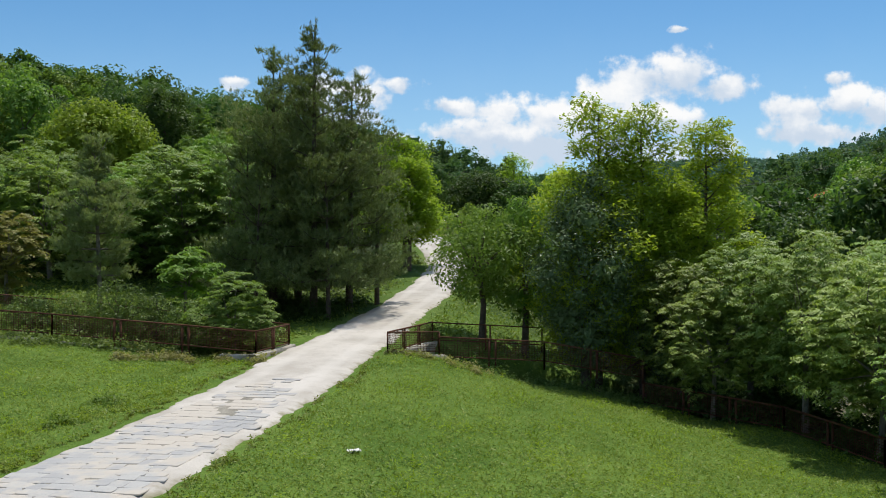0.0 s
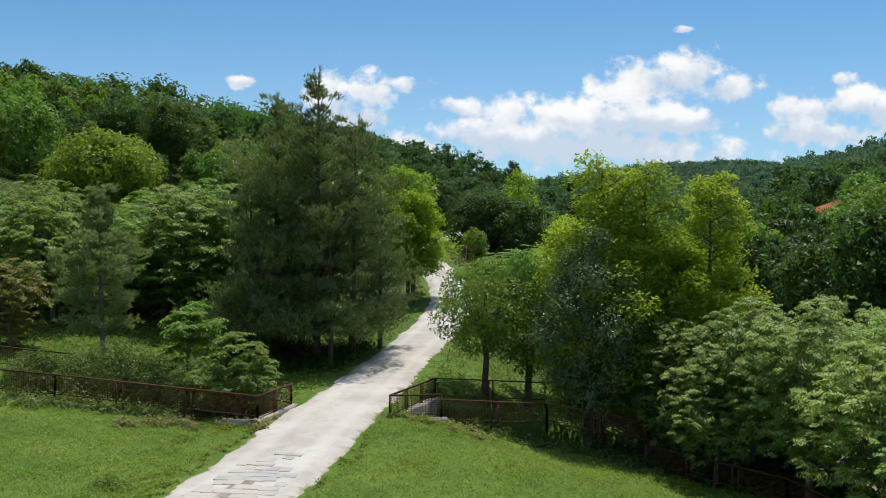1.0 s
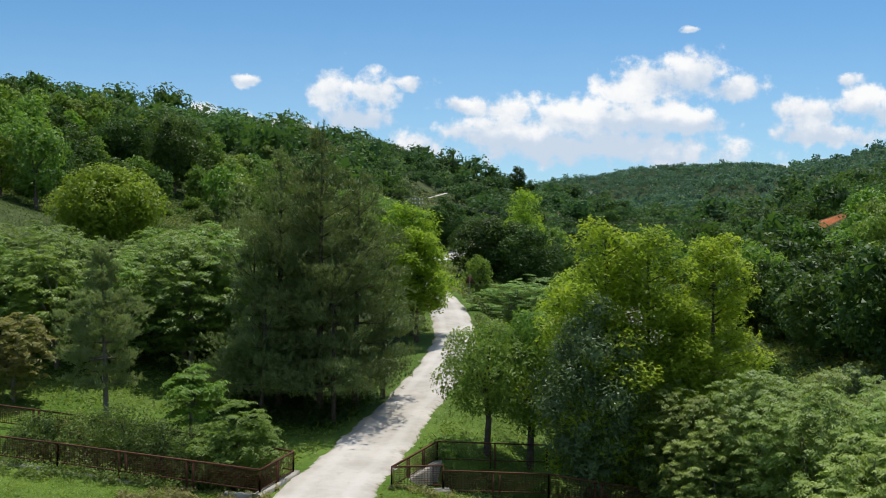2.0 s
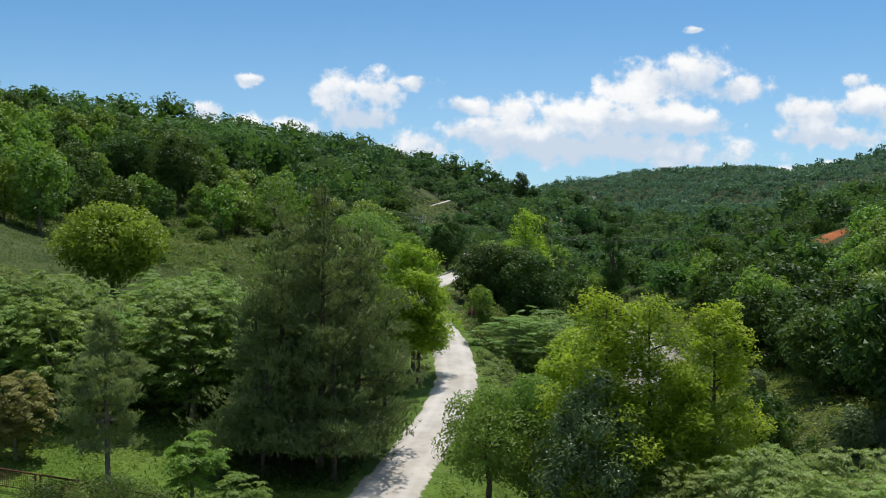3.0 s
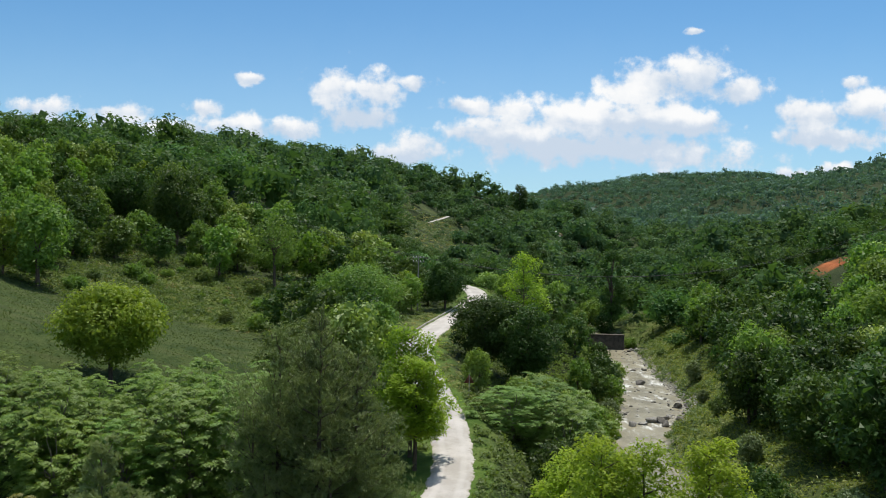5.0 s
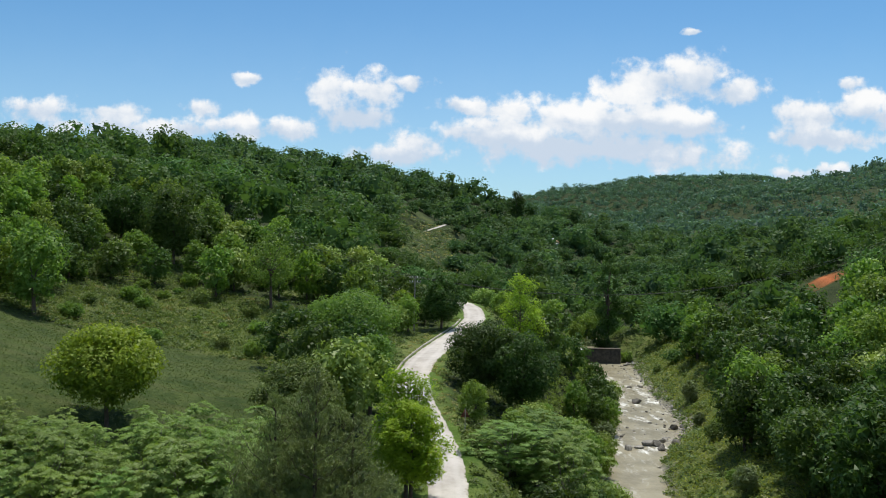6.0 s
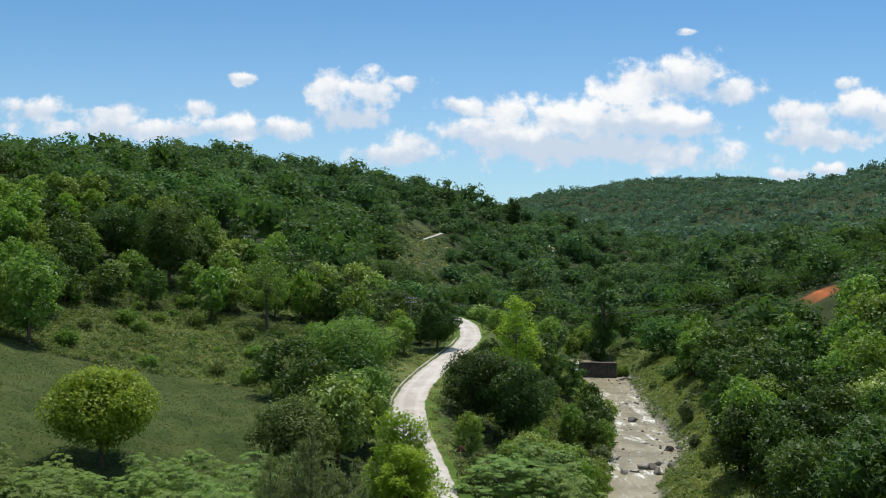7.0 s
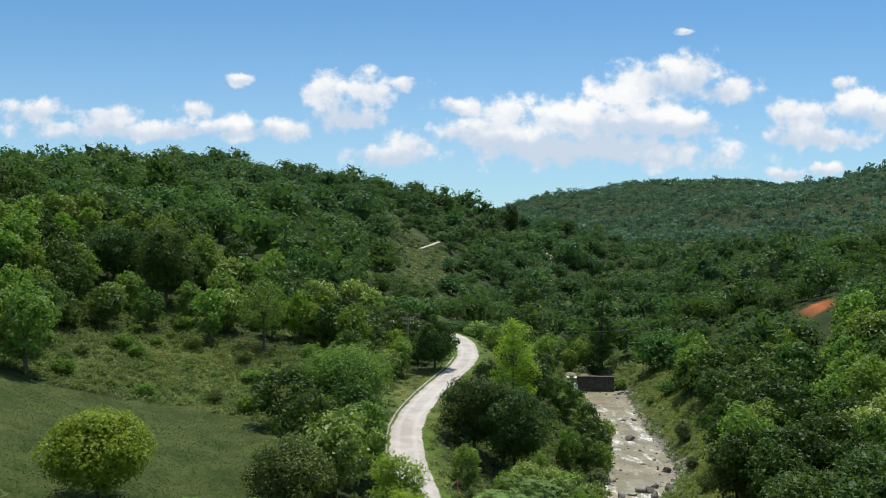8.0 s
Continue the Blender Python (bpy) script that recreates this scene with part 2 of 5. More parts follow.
def road_material():
    """White crushed limestone, packed in the wheel tracks, with darker damp patches and dust."""
    m, t = material("limestone_gravel")
    across = node(t, "ShaderNodeAttribute", attribute="across").outputs["Fac"]
    big, mid, tiny = spot(t, 0.35, 5.0), spot(t, 2.2, 6.0), spot(t, 28.0, 3.0)
    c = blend(t, remap(t, big, 0.35, 0.65), (0.37, 0.342, 0.306, 1), (0.50, 0.468, 0.43, 1))
    c = blend(t, remap(t, mid, 0.52, 0.72, 0.0, 0.55), c, (0.35, 0.318, 0.28, 1))
    c = blend(t, remap(t, tiny, 0.45, 0.7, 0.0, 0.35), c, (0.30, 0.27, 0.22, 1))
    rut = maths(t, "ABSOLUTE", maths(t, "SUBTRACT", maths(t, "ABSOLUTE", across), 0.48))
    c = blend(t, remap(t, rut, 0.22, 0.05, 0.0, 0.35), c, (0.55, 0.522, 0.487, 1))
    verge = maths(t, "ADD", maths(t, "ABSOLUTE", across), maths(t, "MULTIPLY", maths(t, "SUBTRACT", mid, 0.5), 0.5))
    c = blend(t, remap(t, verge, 0.82, 1.02, 0.0, 0.8), c, (0.16, 0.15, 0.07, 1))
    h = maths(t, "ADD", maths(t, "MULTIPLY", mid, 1.0), maths(t, "MULTIPLY", tiny, 0.4))
    p = node(t, "ShaderNodeBsdfPrincipled", {"Base Color": c, "Roughness": 0.95, "Specular IOR Level": 0.2, "Normal": relief(t, h, 0.5, 0.03)})
    close(t, p.outputs[0])
    return m


def flag_material():
    """Grey limestone flags, each of its own shade, with pale dust drifted over in patches."""
    m, t = material("limestone_flags")
    big, mid, tiny = spot(t, 0.55, 4.0), spot(t, 3.0, 6.0), spot(t, 30.0, 4.0)
    own = node(t, "ShaderNodeObjectInfo").outputs["Random"]
    isle = node(t, "ShaderNodeNewGeometry").outputs["Random Per Island"]
    shade = maths(t, "ADD", maths(t, "MULTIPLY", maths(t, "FRACT", maths(t, "ADD", own, isle)), 0.45), maths(t, "MULTIPLY", mid, 0.55))
    c = blend(t, remap(t, shade, 0.15, 0.85), (0.315, 0.316, 0.318, 1), (0.395, 0.388, 0.376, 1))
    c = blend(t, remap(t, tiny, 0.5, 0.72, 0.0, 0.4), c, (0.22, 0.215, 0.205, 1))
    dust = maths(t, "ADD", maths(t, "MULTIPLY", big, 0.75), maths(t, "MULTIPLY", mid, 0.25))
    c = blend(t, remap(t, dust, 0.44, 0.56, 0.0, 0.92), c, (0.44, 0.40, 0.35, 1))
    p = node(t, "ShaderNodeBsdfPrincipled", {"Base Color": c, "Roughness": 0.9, "Specular IOR Level": 0.25, "Normal": relief(t, maths(t, "ADD", mid, maths(t, "MULTIPLY", tiny, 0.3)), 0.45, 0.012)})
    close(t, p.outputs[0])
    return m


def water_material():
    """Shallow silty stream: milky green-grey, with ripples and white water where it runs over stones."""
    m, t = material("silty_water")
    pos = node(t, "ShaderNodeNewGeometry").outputs["Position"]
    along = node(t, "ShaderNodeMapping", {"Vector": pos, "Rotation": (0, 0, radians(-14)), "Scale": (1.0, 0.35, 1.0)}).outputs[0]
    wave = spot(t, 1.5, 5.0, 0.65, along)
    foamy = spot(t, 0.75, 8.0, 0.72, along)
    reach = node(t, "ShaderNodeAttribute", attribute="rapid").outputs["Fac"]
    foam = maths(t, "MULTIPLY", remap(t, maths(t, "ADD", foamy, maths(t, "MULTIPLY", reach, 0.06)), 0.54, 0.74), reach)
    c = blend(t, remap(t, spot(t, 0.25), 0.35, 0.65), (0.20, 0.178, 0.115, 1), (0.30, 0.27, 0.185, 1))
    c = blend(t, foam, c, (0.80, 0.80, 0.76, 1))
    p = node(t, "ShaderNodeBsdfPrincipled", {"Base Color": c, "Roughness": 0.35, "Specular IOR Level": 0.22, "IOR": 1.33, "Normal": relief(t, wave, 0.5, 0.15)})
    close(t, p.outputs[0])
    return m


def fall_material():
    m, t = material("white_water")
    pos = node(t, "ShaderNodeNewGeometry").outputs["Position"]
    streak = node(t, "ShaderNodeMapping", {"Vector": pos, "Scale": (5.0, 5.0, 0.5)}).outputs[0]
    n = spot(t, 1.0, 6.0, 0.7, streak)
    c = blend(t, remap(t, n, 0.4, 0.6), (0.55, 0.56, 0.54, 1), (0.88, 0.89, 0.87, 1))
    p = node(t, "ShaderNodeBsdfPrincipled", {"Base Color": c, "Roughness": 0.35, "Normal": relief(t, n, 0.6, 0.1)})
    close(t, p.outputs[0])
    return m


M_GROUND, M_ROAD, M_WATER, M_FALL, M_STONE = ground_material(), road_material(), water_material(), fall_material(), flag_material()

# ---- mesh tools ----
rng = np.random.default_rng(7)


def sheet(name, verts, faces, mat, smooth=False):
    """A mesh from arrays: faces is one array of triangles or quads, or several of them."""
    faces = [np.asarray(f, dtype=np.int32) for f in (faces if isinstance(faces, (list, tuple)) else [faces])]
    faces = [f for f in faces if len(f)]
    me = bpy.data.meshes.new(name)
    verts = np.ascontiguousarray(verts, dtype=np.float32)
    me.vertices.add(len(verts))
    me.vertices.foreach_set("co", verts.ravel())
    loops = np.concatenate([f.ravel() for f in faces])
    sizes = np.concatenate([np.full(len(f), f.shape[1], np.int32) for f in faces])
    me.loops.add(len(loops))
    me.loops.foreach_set("vertex_index", loops)
    me.polygons.add(len(sizes))
    me.polygons.foreach_set("loop_start", np.concatenate([[0], np.cumsum(sizes)[:-1]]).astype(np.int32))
    me.update(calc_edges=True)
    if smooth:
        me.polygons.foreach_set("use_smooth", np.ones(len(sizes), bool))
    me.materials.append(mat)
    return me


def paint(me, name, values):
    me.attributes.new(name, "FLOAT", "POINT").data.foreach_set("value", np.asarray(values, dtype=np.float32))


def thing(name, at=(0, 0, 0), label="", category="", group="", kind="", turn=0.0):
    ob = new(name)
    ob.empty_display_size = 0.3
    ob.matrix_basis = pose(*at, 0, 0, turn)
    return tagged(ob, label, category, group, kind)


def part(name, me, parent, label="", at=None):
    """Links a mesh as one object under a thing or under a part. at: its pose there."""
    if isinstance(me, tuple):
        bm, mat = me
        me = bpy.data.meshes.new(name)
        bm.to_mesh(me)
        bm.free()
        me.materials.append(mat)
    ob = new(name, me)
    ob.parent = parent
    if at is not None:
        ob.matrix_basis = at
    return tagged(ob, label)


def lone(name, me, label, category, kind="", group=""):
    return tagged(new(name, me), label, category, group, kind)


def unit(v):
    return v / np.maximum(np.linalg.norm(v, axis=-1, keepdims=True), 1e-9)


def blades(points, normals, length, width, g, droop=0.0, tangent=None):
    """One pointed leaf at each point."""
    n = len(points)
    if tangent is None:
        tangent = g.normal(size=(n, 3))
    a = unit(tangent - normals * np.sum(tangent * normals, axis=1, keepdims=True))
    b = np.cross(normals, a)
    l = (length * g.uniform(0.7, 1.3, (n, 1))) / 2
    w = (width * g.uniform(0.7, 1.3, (n, 1))) / 2
    tip = points + a * l
    tip[:, 2] -= droop * l[:, 0]
    v = np.stack([points - a * l + b * w, tip, points - a * l - b * w], axis=1).reshape(-1, 3)
    return v, np.arange(3 * n, dtype=np.int32).reshape(-1, 3)


def ball(level):
    bm = bmesh.new()
    bmesh.ops.create_icosphere(bm, subdivisions=level, radius=1.0)
    v = np.array([x.co[:] for x in bm.verts])
    f = np.array([[x.index for x in p.verts] for p in bm.faces], dtype=np.int32)
    bm.free()
    return v, f


BALL1, BALL3 = ball(1), ball(3)


def joined(pieces):
    """Joins (verts, faces) pairs into verts and a list of face arrays."""
    vs, fs, k = [], [], 0
    for v, f in pieces:
        vs.append(v)
        fs.append(np.asarray(f) + k)
        k += len(v)
    tri = [f for f in fs if f.shape[1] == 3]
    quad = [f for f in fs if f.shape[1] == 4]
    return np.concatenate(vs), [np.concatenate(x) for x in (tri, quad) if x]


def tube(points, radii, sides=6):
    """A tapered round limb along points."""
    p, r = np.asarray(points, float), np.asarray(radii, float)
    d = unit(np.gradient(p, axis=0))
    ref = np.where(np.abs(d[:, 2:3]) > 0.9, np.array([[1.0, 0, 0]]), np.array([[0, 0, 1.0]]))
    a = unit(np.cross(d, ref))
    b = np.cross(d, a)
    ang = np.linspace(0, 2 * np.pi, sides, endpoint=False)
    v = p[:, None] + r[:, None, None] * (a[:, None] * np.cos(ang)[None, :, None] + b[:, None] * np.sin(ang)[None, :, None])
    i, j = np.meshgrid(np.arange(len(p) - 1), np.arange(sides), indexing="ij")
    k = (j + 1) % sides
    f = np.stack([i * sides + j, i * sides + k, (i + 1) * sides + k, (i + 1) * sides + j], axis=-1).reshape(-1, 4)
    return v.reshape(-1, 3), f


def limb(a, b, r0, r1, g, bend=0.12, n=5, sides=6):
    a, b = np.asarray(a, float), np.asarray(b, float)
    s = np.linspace(0, 1, n)[:, None]
    wobble = g.normal(size=(n, 3)) * bend * np.linalg.norm(b - a) * np.sin(np.pi * s) * 0.5
    return tube(a + (b - a) * s + wobble, np.linspace(r0, r1, n), sides)


def smoothstep(a, b, x):
    t = np.clip((x - a) / (b - a), 0, 1)
    return t * t * (3 - 2 * t)


def slopes(ks, vals):
    return np.gradient(vals, ks, axis=0)


def spline(ks, vals, q):
    """Values along knots, smoothly; vals may carry further axes."""
    ks, vals = np.asarray(ks, float), np.asarray(vals, float)
    m = slopes(ks, vals)
    q = np.clip(q, ks[0], ks[-1])
    i = np.clip(np.searchsorted(ks, q) - 1, 0, len(ks) - 2)
    h = ks[i + 1] - ks[i]
    t = (q - ks[i]) / h
    ext = (slice(None),) + (None,) * (vals.ndim - 1)
    h, t = h[ext], t[ext]
    return (2 * t**3 - 3 * t**2 + 1) * vals[i] + (t**3 - 2 * t**2 + t) * h * m[i] + (3 * t**2 - 2 * t**3) * vals[i + 1] + (t**3 - t**2) * h * m[i + 1]


def waves(x, y, size, seed=0):
    """Cheap smooth unevenness of about -1 to 1."""
    g = np.random.default_rng(seed)
    out = 0
    for k in range(5):
        a, p, s = g.uniform(0, 6.28), g.uniform(0, 6.28), size * g.uniform(0.6, 1.6)
        out = out + np.sin((x * np.cos(a) + y * np.sin(a)) * 6.28 / s + p)
    return out / 3.0

# ---- the lie of the land ----
# Road: x, y, height, half width along its middle.
ROAD = np.array([
    (-9.4, -4, -0.9, 2.0), (-8.4, 6, -0.8, 2.0), (-7.3, 16, -0.68, 2.0), (-5.8, 25, -0.5, 2.0), (-4.5, 33.5, -0.1, 2.0), (-3.7, 38, 0.15, 1.9),
    (-2.6, 44, 0.6, 1.75), (-1.5, 50, 1.1, 1.7), (-0.5, 56, 1.7, 1.65), (0.2, 62, 2.3, 1.65), (0.3, 69, 2.9, 1.7), (-0.6, 78, 4.2, 1.8),
    (-2.2, 86, 5.2, 1.9), (-3.6, 96, 6.1, 2.0), (-3.8, 108, 6.8, 2.0), (-2.0, 122, 7.4, 2.0)])
ROAD_ON = np.array([
    (1.0, 136, 8.2, 2.0), (3.9, 149, 9.2, 2.0), (4.3, 161, 10.1, 2.0), (2.4, 173, 10.8, 2.0), (-4, 183, 11.5, 2.0), (-15, 191, 13.0, 2.0)])
LINE = spline(np.arange(22), np.concatenate([ROAD, ROAD_ON]), np.linspace(0, 21, 700))
# Far stretch of the same road, where it climbs round the hill.
FAR_LINE = spline(np.arange(4), [(-16.5, 323, 25.4, 1.1), (-11.5, 331, 27.0, 0.9), (-7, 338, 28.6, 0.9), (-2.5, 346, 30.4, 0.9)], np.linspace(0, 3, 40))
# Stream: x, y, surface, half width. A weir holds the upper reach.
STREAM = np.array([(31, -40, -7.5, 5), (27, 40, -6.6, 4.5), (20.5, 62, -6.0, 4.5), (19.5, 80, -5.7, 3.6), (21.0, 99, -5.4, 3.2), (22.4, 112, -5.1, 4.0), (25.6, 121.5, -5.0, 4.2), (29.8, 131, -4.8, 4.4), (31.6, 146, -4.7, 4.2), (33.2, 168, -4.5, 4.0), (35.2, 189, -4.3, 4.4), (33.8, 202.5, -4.2, 7.4)])
FLOW = spline(np.arange(len(STREAM)), STREAM, np.linspace(0, len(STREAM) - 1, 240))
UPPER = spline(np.arange(5), [(30.6, 203.8, -1.0, 3.0), (32.6, 214, -0.9, 1.4), (45, 260, 0.2, 3.5), (56, 330, 4.0, 3.0), (80, 430, 14.0, 3.0)], np.linspace(0, 4, 100))

KX = np.array([-200, -100, -60, -30, -8, 15, 45, 100, 220])
KY = np.array([-80, 25, 50, 75, 105, 145, 200, 290, 380, 480])
NEAR_HEIGHTS = np.array([
    (40, 18, 6, 0, -1, -3, 4, 25, 60), (45, 22, 8, 0.6, -0.6, -1.6, 4, 26, 62), (50, 28, 13, 3.6, 1.0, -2.2, 3, 24, 62),
    (52, 32, 17, 9.6, 4.6, -1.8, 1, 22, 60), (54, 34, 18, 9.0, 6.3, 0.5, 0.5, 20, 58)])
MID_HEIGHTS = np.array([
    (56, 38, 20.5, 14.0, 9.0, 5, 1.5, 18, 56), (54, 39.5, 31.5, 22.5, 12.5, 5, 1.5, 18, 56), (49, 45.5, 40, 31, 21, 11, 4, 17, 50),
    (54, 55, 53, 47, 36, 25, 17, 12, 34), (70, 67, 62, 57, 50, 41, 31, 20, 34)])
HEIGHTS = np.concatenate([NEAR_HEIGHTS, MID_HEIGHTS])
FX = np.array([-900, -200, 0, 150, 300, 500, 800, 1200])
FY = np.array([480, 600, 800, 1050, 1300, 1700, 2600])
FAR_HEIGHTS = np.array([
    (78, 74, 50, 24, 46, 74, 96, 112), (88, 74, 52, 28, 60, 100, 112, 114), (96, 74, 54, 38, 77, 124, 124, 120), (98, 72, 62, 60, 86, 107, 122, 122),
    (98, 72, 70, 98, 127, 117, 119, 119), (90, 70, 66, 76, 100, 105, 105, 105), (60, 60, 60, 60, 60, 60, 60, 60)])


def grid_height(kx, ky, heights, x, y):
    rows = spline(kx, heights.T, x)
    m = slopes(ky.astype(float), heights)
    rm = spline(kx, m.T, x)
    q = np.clip(y, ky[0], ky[-1])
    i = np.clip(np.searchsorted(ky, q) - 1, 0, len(ky) - 2)
    n = np.arange(len(q))
    h = (ky[i + 1] - ky[i]).astype(float)
    t = (q - ky[i]) / h
    return (2 * t**3 - 3 * t**2 + 1) * rows[n, i] + (t**3 - 2 * t**2 + t) * h * rm[n, i] + (3 * t**2 - 2 * t**3) * rows[n, i + 1] + (t**3 - t**2) * h * rm[n, i + 1]


def beside(line, x, y):
    """Distance from a line of places, and what holds at its nearest place."""
    d, k = np.full(len(x), 1e9), np.zeros(len(x), int)
    for j, (a, b, *_) in enumerate(line):
        e = (x - a) ** 2 + (y - b) ** 2
        near = e < d
        d[near], k[near] = e[near], j
    return np.sqrt(d), line[k]


def gully(x, y):
    """Where the culvert's open ditch runs across, left and right of the road: 0 to 1."""
    left = np.interp(x, [-30, -15.2, -6.9], [39.0, 36.4, 34.3])
    right = np.interp(x, [-2.0, 4.0, 9.0, 16.0], [36.3, 37.4, 38.4, 40.0])
    a = smoothstep(1.45, 0.7, np.abs(y - left)) * smoothstep(-6.9, -7.3, x) * smoothstep(-34, -26, x)
    b = smoothstep(2.2, 1.2, np.abs(y - right)) * smoothstep(-1.4, -0.9, x)
    return a + b


def height(x, y):
    """The ground's height."""
    x, y = np.atleast_1d(np.asarray(x, float)), np.atleast_1d(np.asarray(y, float))
    near = grid_height(KX, KY, HEIGHTS, x, y)
    far = grid_height(FX, FY, FAR_HEIGHTS, x, y)
    w = np.maximum(smoothstep(430, 560, y), smoothstep(215, 330, np.abs(x)))
    z = near + (np.maximum(far, 0) - near) * w
    z = z + waves(x, y, 60, 3) * 1.1 * smoothstep(60, 130, y) + waves(x, y, 170, 4) * 5 * smoothstep(250, 600, y) + waves(x, y, 9, 5) * 0.06
    z = z - 0.75 * smoothstep(3, 10.5, x) * smoothstep(44, 36, y)
    z = z + 2.9 * np.exp(-(np.hypot(x - 86.5, (y - 206) * 0.8) / 15.0) ** 2)
    d, r = beside(FLOW, x, y)
    bank = np.clip((d - r[:, 3]) / 9.0, 0, 1)
    z = np.where(d < r[:, 3] + 9, np.minimum(z, r[:, 2] - 0.5 + bank * np.maximum(z - r[:, 2] + 0.5, 1.0)), z)
    d, r = beside(UPPER, x, y)
    bank = np.clip((d - r[:, 3]) / 8.0, 0, 1)
    z = np.where(d < r[:, 3] + 8, np.minimum(z, r[:, 2] - 0.4 + bank * np.maximum(z - r[:, 2] + 0.4, 0.5)), z)
    for line in (LINE, FAR_LINE):
        d, r = beside(line, x, y)
        w = smoothstep(r[:, 3] + 0.6, r[:, 3] + 6.0, d)
        z = (r[:, 2] - 0.05) * (1 - w) + z * w
    return z - 1.3 * gully(x, y)


def at_ground(x, y, sink=0.0):
    return float(height(x, y)[0]) - sink


def steps(*runs):
    """Places along an axis: (start, stop, step) runs joined."""
    return np.unique(np.concatenate([np.arange(a, b, s) for a, b, s in runs] + [[runs[-1][1]]]))


FIELD_EDGE = np.array([(-60, 98), (-44, 99), (-30, 106), (-18, 101), (-15, 92), (-14, 80), (-20, 66), (-34, 60), (-62, 62)])


def inside(poly, x, y):
    hit = np.zeros(len(x), bool)
    for (xa, ya), (xb, yb) in zip(poly, np.roll(poly, -1, axis=0)):
        cross = ((ya > y) != (yb > y)) & (x < (xb - xa) * (y - ya) / (yb - ya + 1e-12) + xa)
        hit ^= cross
    return hit


def build_ground():
    xs = steps((-3000, -1000, 400), (-1000, -260, 60), (-260, -90, 5), (-90, -25, 1.6), (-25, 20, 0.45), (20, 70, 1.3), (70, 260, 5), (260, 1000, 40), (1000, 3000, 400))
    ys = steps((-400, -40, 40), (-40, 10, 2.5), (10, 44, 0.45), (44, 120, 1.2), (120, 210, 2), (210, 520, 5), (520, 1400, 25), (1400, 3800, 200))
    gx, gy = np.meshgrid(xs, ys)
    x, y = gx.ravel(), gy.ravel()
    z = height(x, y)
    nx, ny = len(xs), len(ys)
    i, j = np.meshgrid(np.arange(nx - 1), np.arange(ny - 1))
    a = (j * nx + i).ravel()
    me = sheet("ground", np.stack([x, y, z], axis=1), np.stack([a, a + 1, a + nx + 1, a + nx], axis=1), M_GROUND, True)
    dr, _ = beside(LINE, x, y)
    ds, fs = beside(FLOW, x, y)
    edge = waves(x, y, 5, 8) * 1.2
    wall = np.interp(y, [0, 15, 20, 25.9, 31, 35.6, 40], [15, 14.5, 13.9, 12.9, 11.9, 8.0, 7.5])
    lawn = smoothstep(60, 40, y + edge) * smoothstep(wall + 1, wall, x) * smoothstep(-34, -26, x)
    lawn = np.maximum(lawn, 0.75 * smoothstep(4.6, 2.6, dr + edge * 0.6) * smoothstep(200, 170, y))
    lawn *= 1 - 0.8 * gully(x, y)
    wobbly = inside(FIELD_EDGE, x + edge * 0.6, y + edge)
    plough = smoothstep(1.15, 0.85, np.hypot((x - 84.8) / 3.0, (y - 201) / 4.4) + edge * 0.06)
    scrub = smoothstep(0.1, 0.7, waves(x, y, 26, 12)) * 0.7 * smoothstep(50, 80, y) * smoothstep(420, 300, y)
    scrub = np.maximum(scrub, smoothstep(15, 6, np.hypot((x + 24) / 1.6, y - 120) - 6 + edge))
    scrub = np.maximum(scrub, 0.9 * smoothstep(12, 5, np.abs(ds - fs[:, 3] - 8)) * (x > fs[:, 0]) * smoothstep(60, 90, y))
    scrub = np.maximum(scrub, smoothstep(385, 395, y) * (x < -0.3 * y))
    paint(me, "lawn", np.clip(lawn, 0, 1))
    paint(me, "meadow", wobbly.astype(float))
    paint(me, "scrub", np.clip(scrub, 0, 1) * (1 - wobbly))
    paint(me, "gravel", smoothstep(fs[:, 3] + 2.4, fs[:, 3] + 0.8, ds + edge) * (ds < 12))
    paint(me, "plough", plough)
    tagged(new("ground", me), "grassy valley floor rising into wooded hillsides", "ground", "", "structure")


build_ground()


def ribbon(name, line, lift, mat, across=11, ragged=0.12, seed=1, crown_height=0.05):
    """A strip along a line of places, a little cambered, with uneven edges."""
    p = line[:, :3]
    d = unit(np.gradient(p[:, :2], axis=0))
    side = np.stack([d[:, 1], -d[:, 0]], axis=1)
    g = np.random.default_rng(seed)
    u = np.linspace(-1, 1, across)
    n = len(p)
    wide = line[:, 3]
    s = np.cumsum(np.linalg.norm(np.gradient(p, axis=0), axis=1))
    el = wide + ragged * (np.sin(s * 0.7) + np.sin(s * 2.1 + 1) + g.normal(size=n) * 0.9) / 2
    er = wide + ragged * (np.sin(s * 0.55 + 2) + np.sin(s * 1.7) + g.normal(size=n) * 0.9) / 2
    off = np.where(u[None] < 0, u[None] * el[:, None], u[None] * er[:, None])
    v = np.zeros((n, across, 3))
    v[:, :, :2] = p[:, None, :2] + side[:, None] * off[:, :, None]
    v[:, :, 2] = p[:, 2:3] + lift + crown_height * (1 - u[None] ** 2) - 0.12 * (np.abs(u[None]) > 0.99)
    i, j = np.meshgrid(np.arange(n - 1), np.arange(across - 1), indexing="ij")
    a = (i * across + j).ravel()
    me = sheet(name, v.reshape(-1, 3), np.stack([a, a + 1, a + across + 1, a + across], axis=1), mat, True)
    paint(me, "across", np.tile(u, n))
    return me


tagged(new("road", ribbon("road", LINE, 0.02, M_ROAD)), "white crushed limestone country road winding uphill", "road", "", "structure")
tagged(new("road", ribbon("road", FAR_LINE, 0.12, M_ROAD)), "pale stretch of road climbing the far hillside", "road", "", "structure")


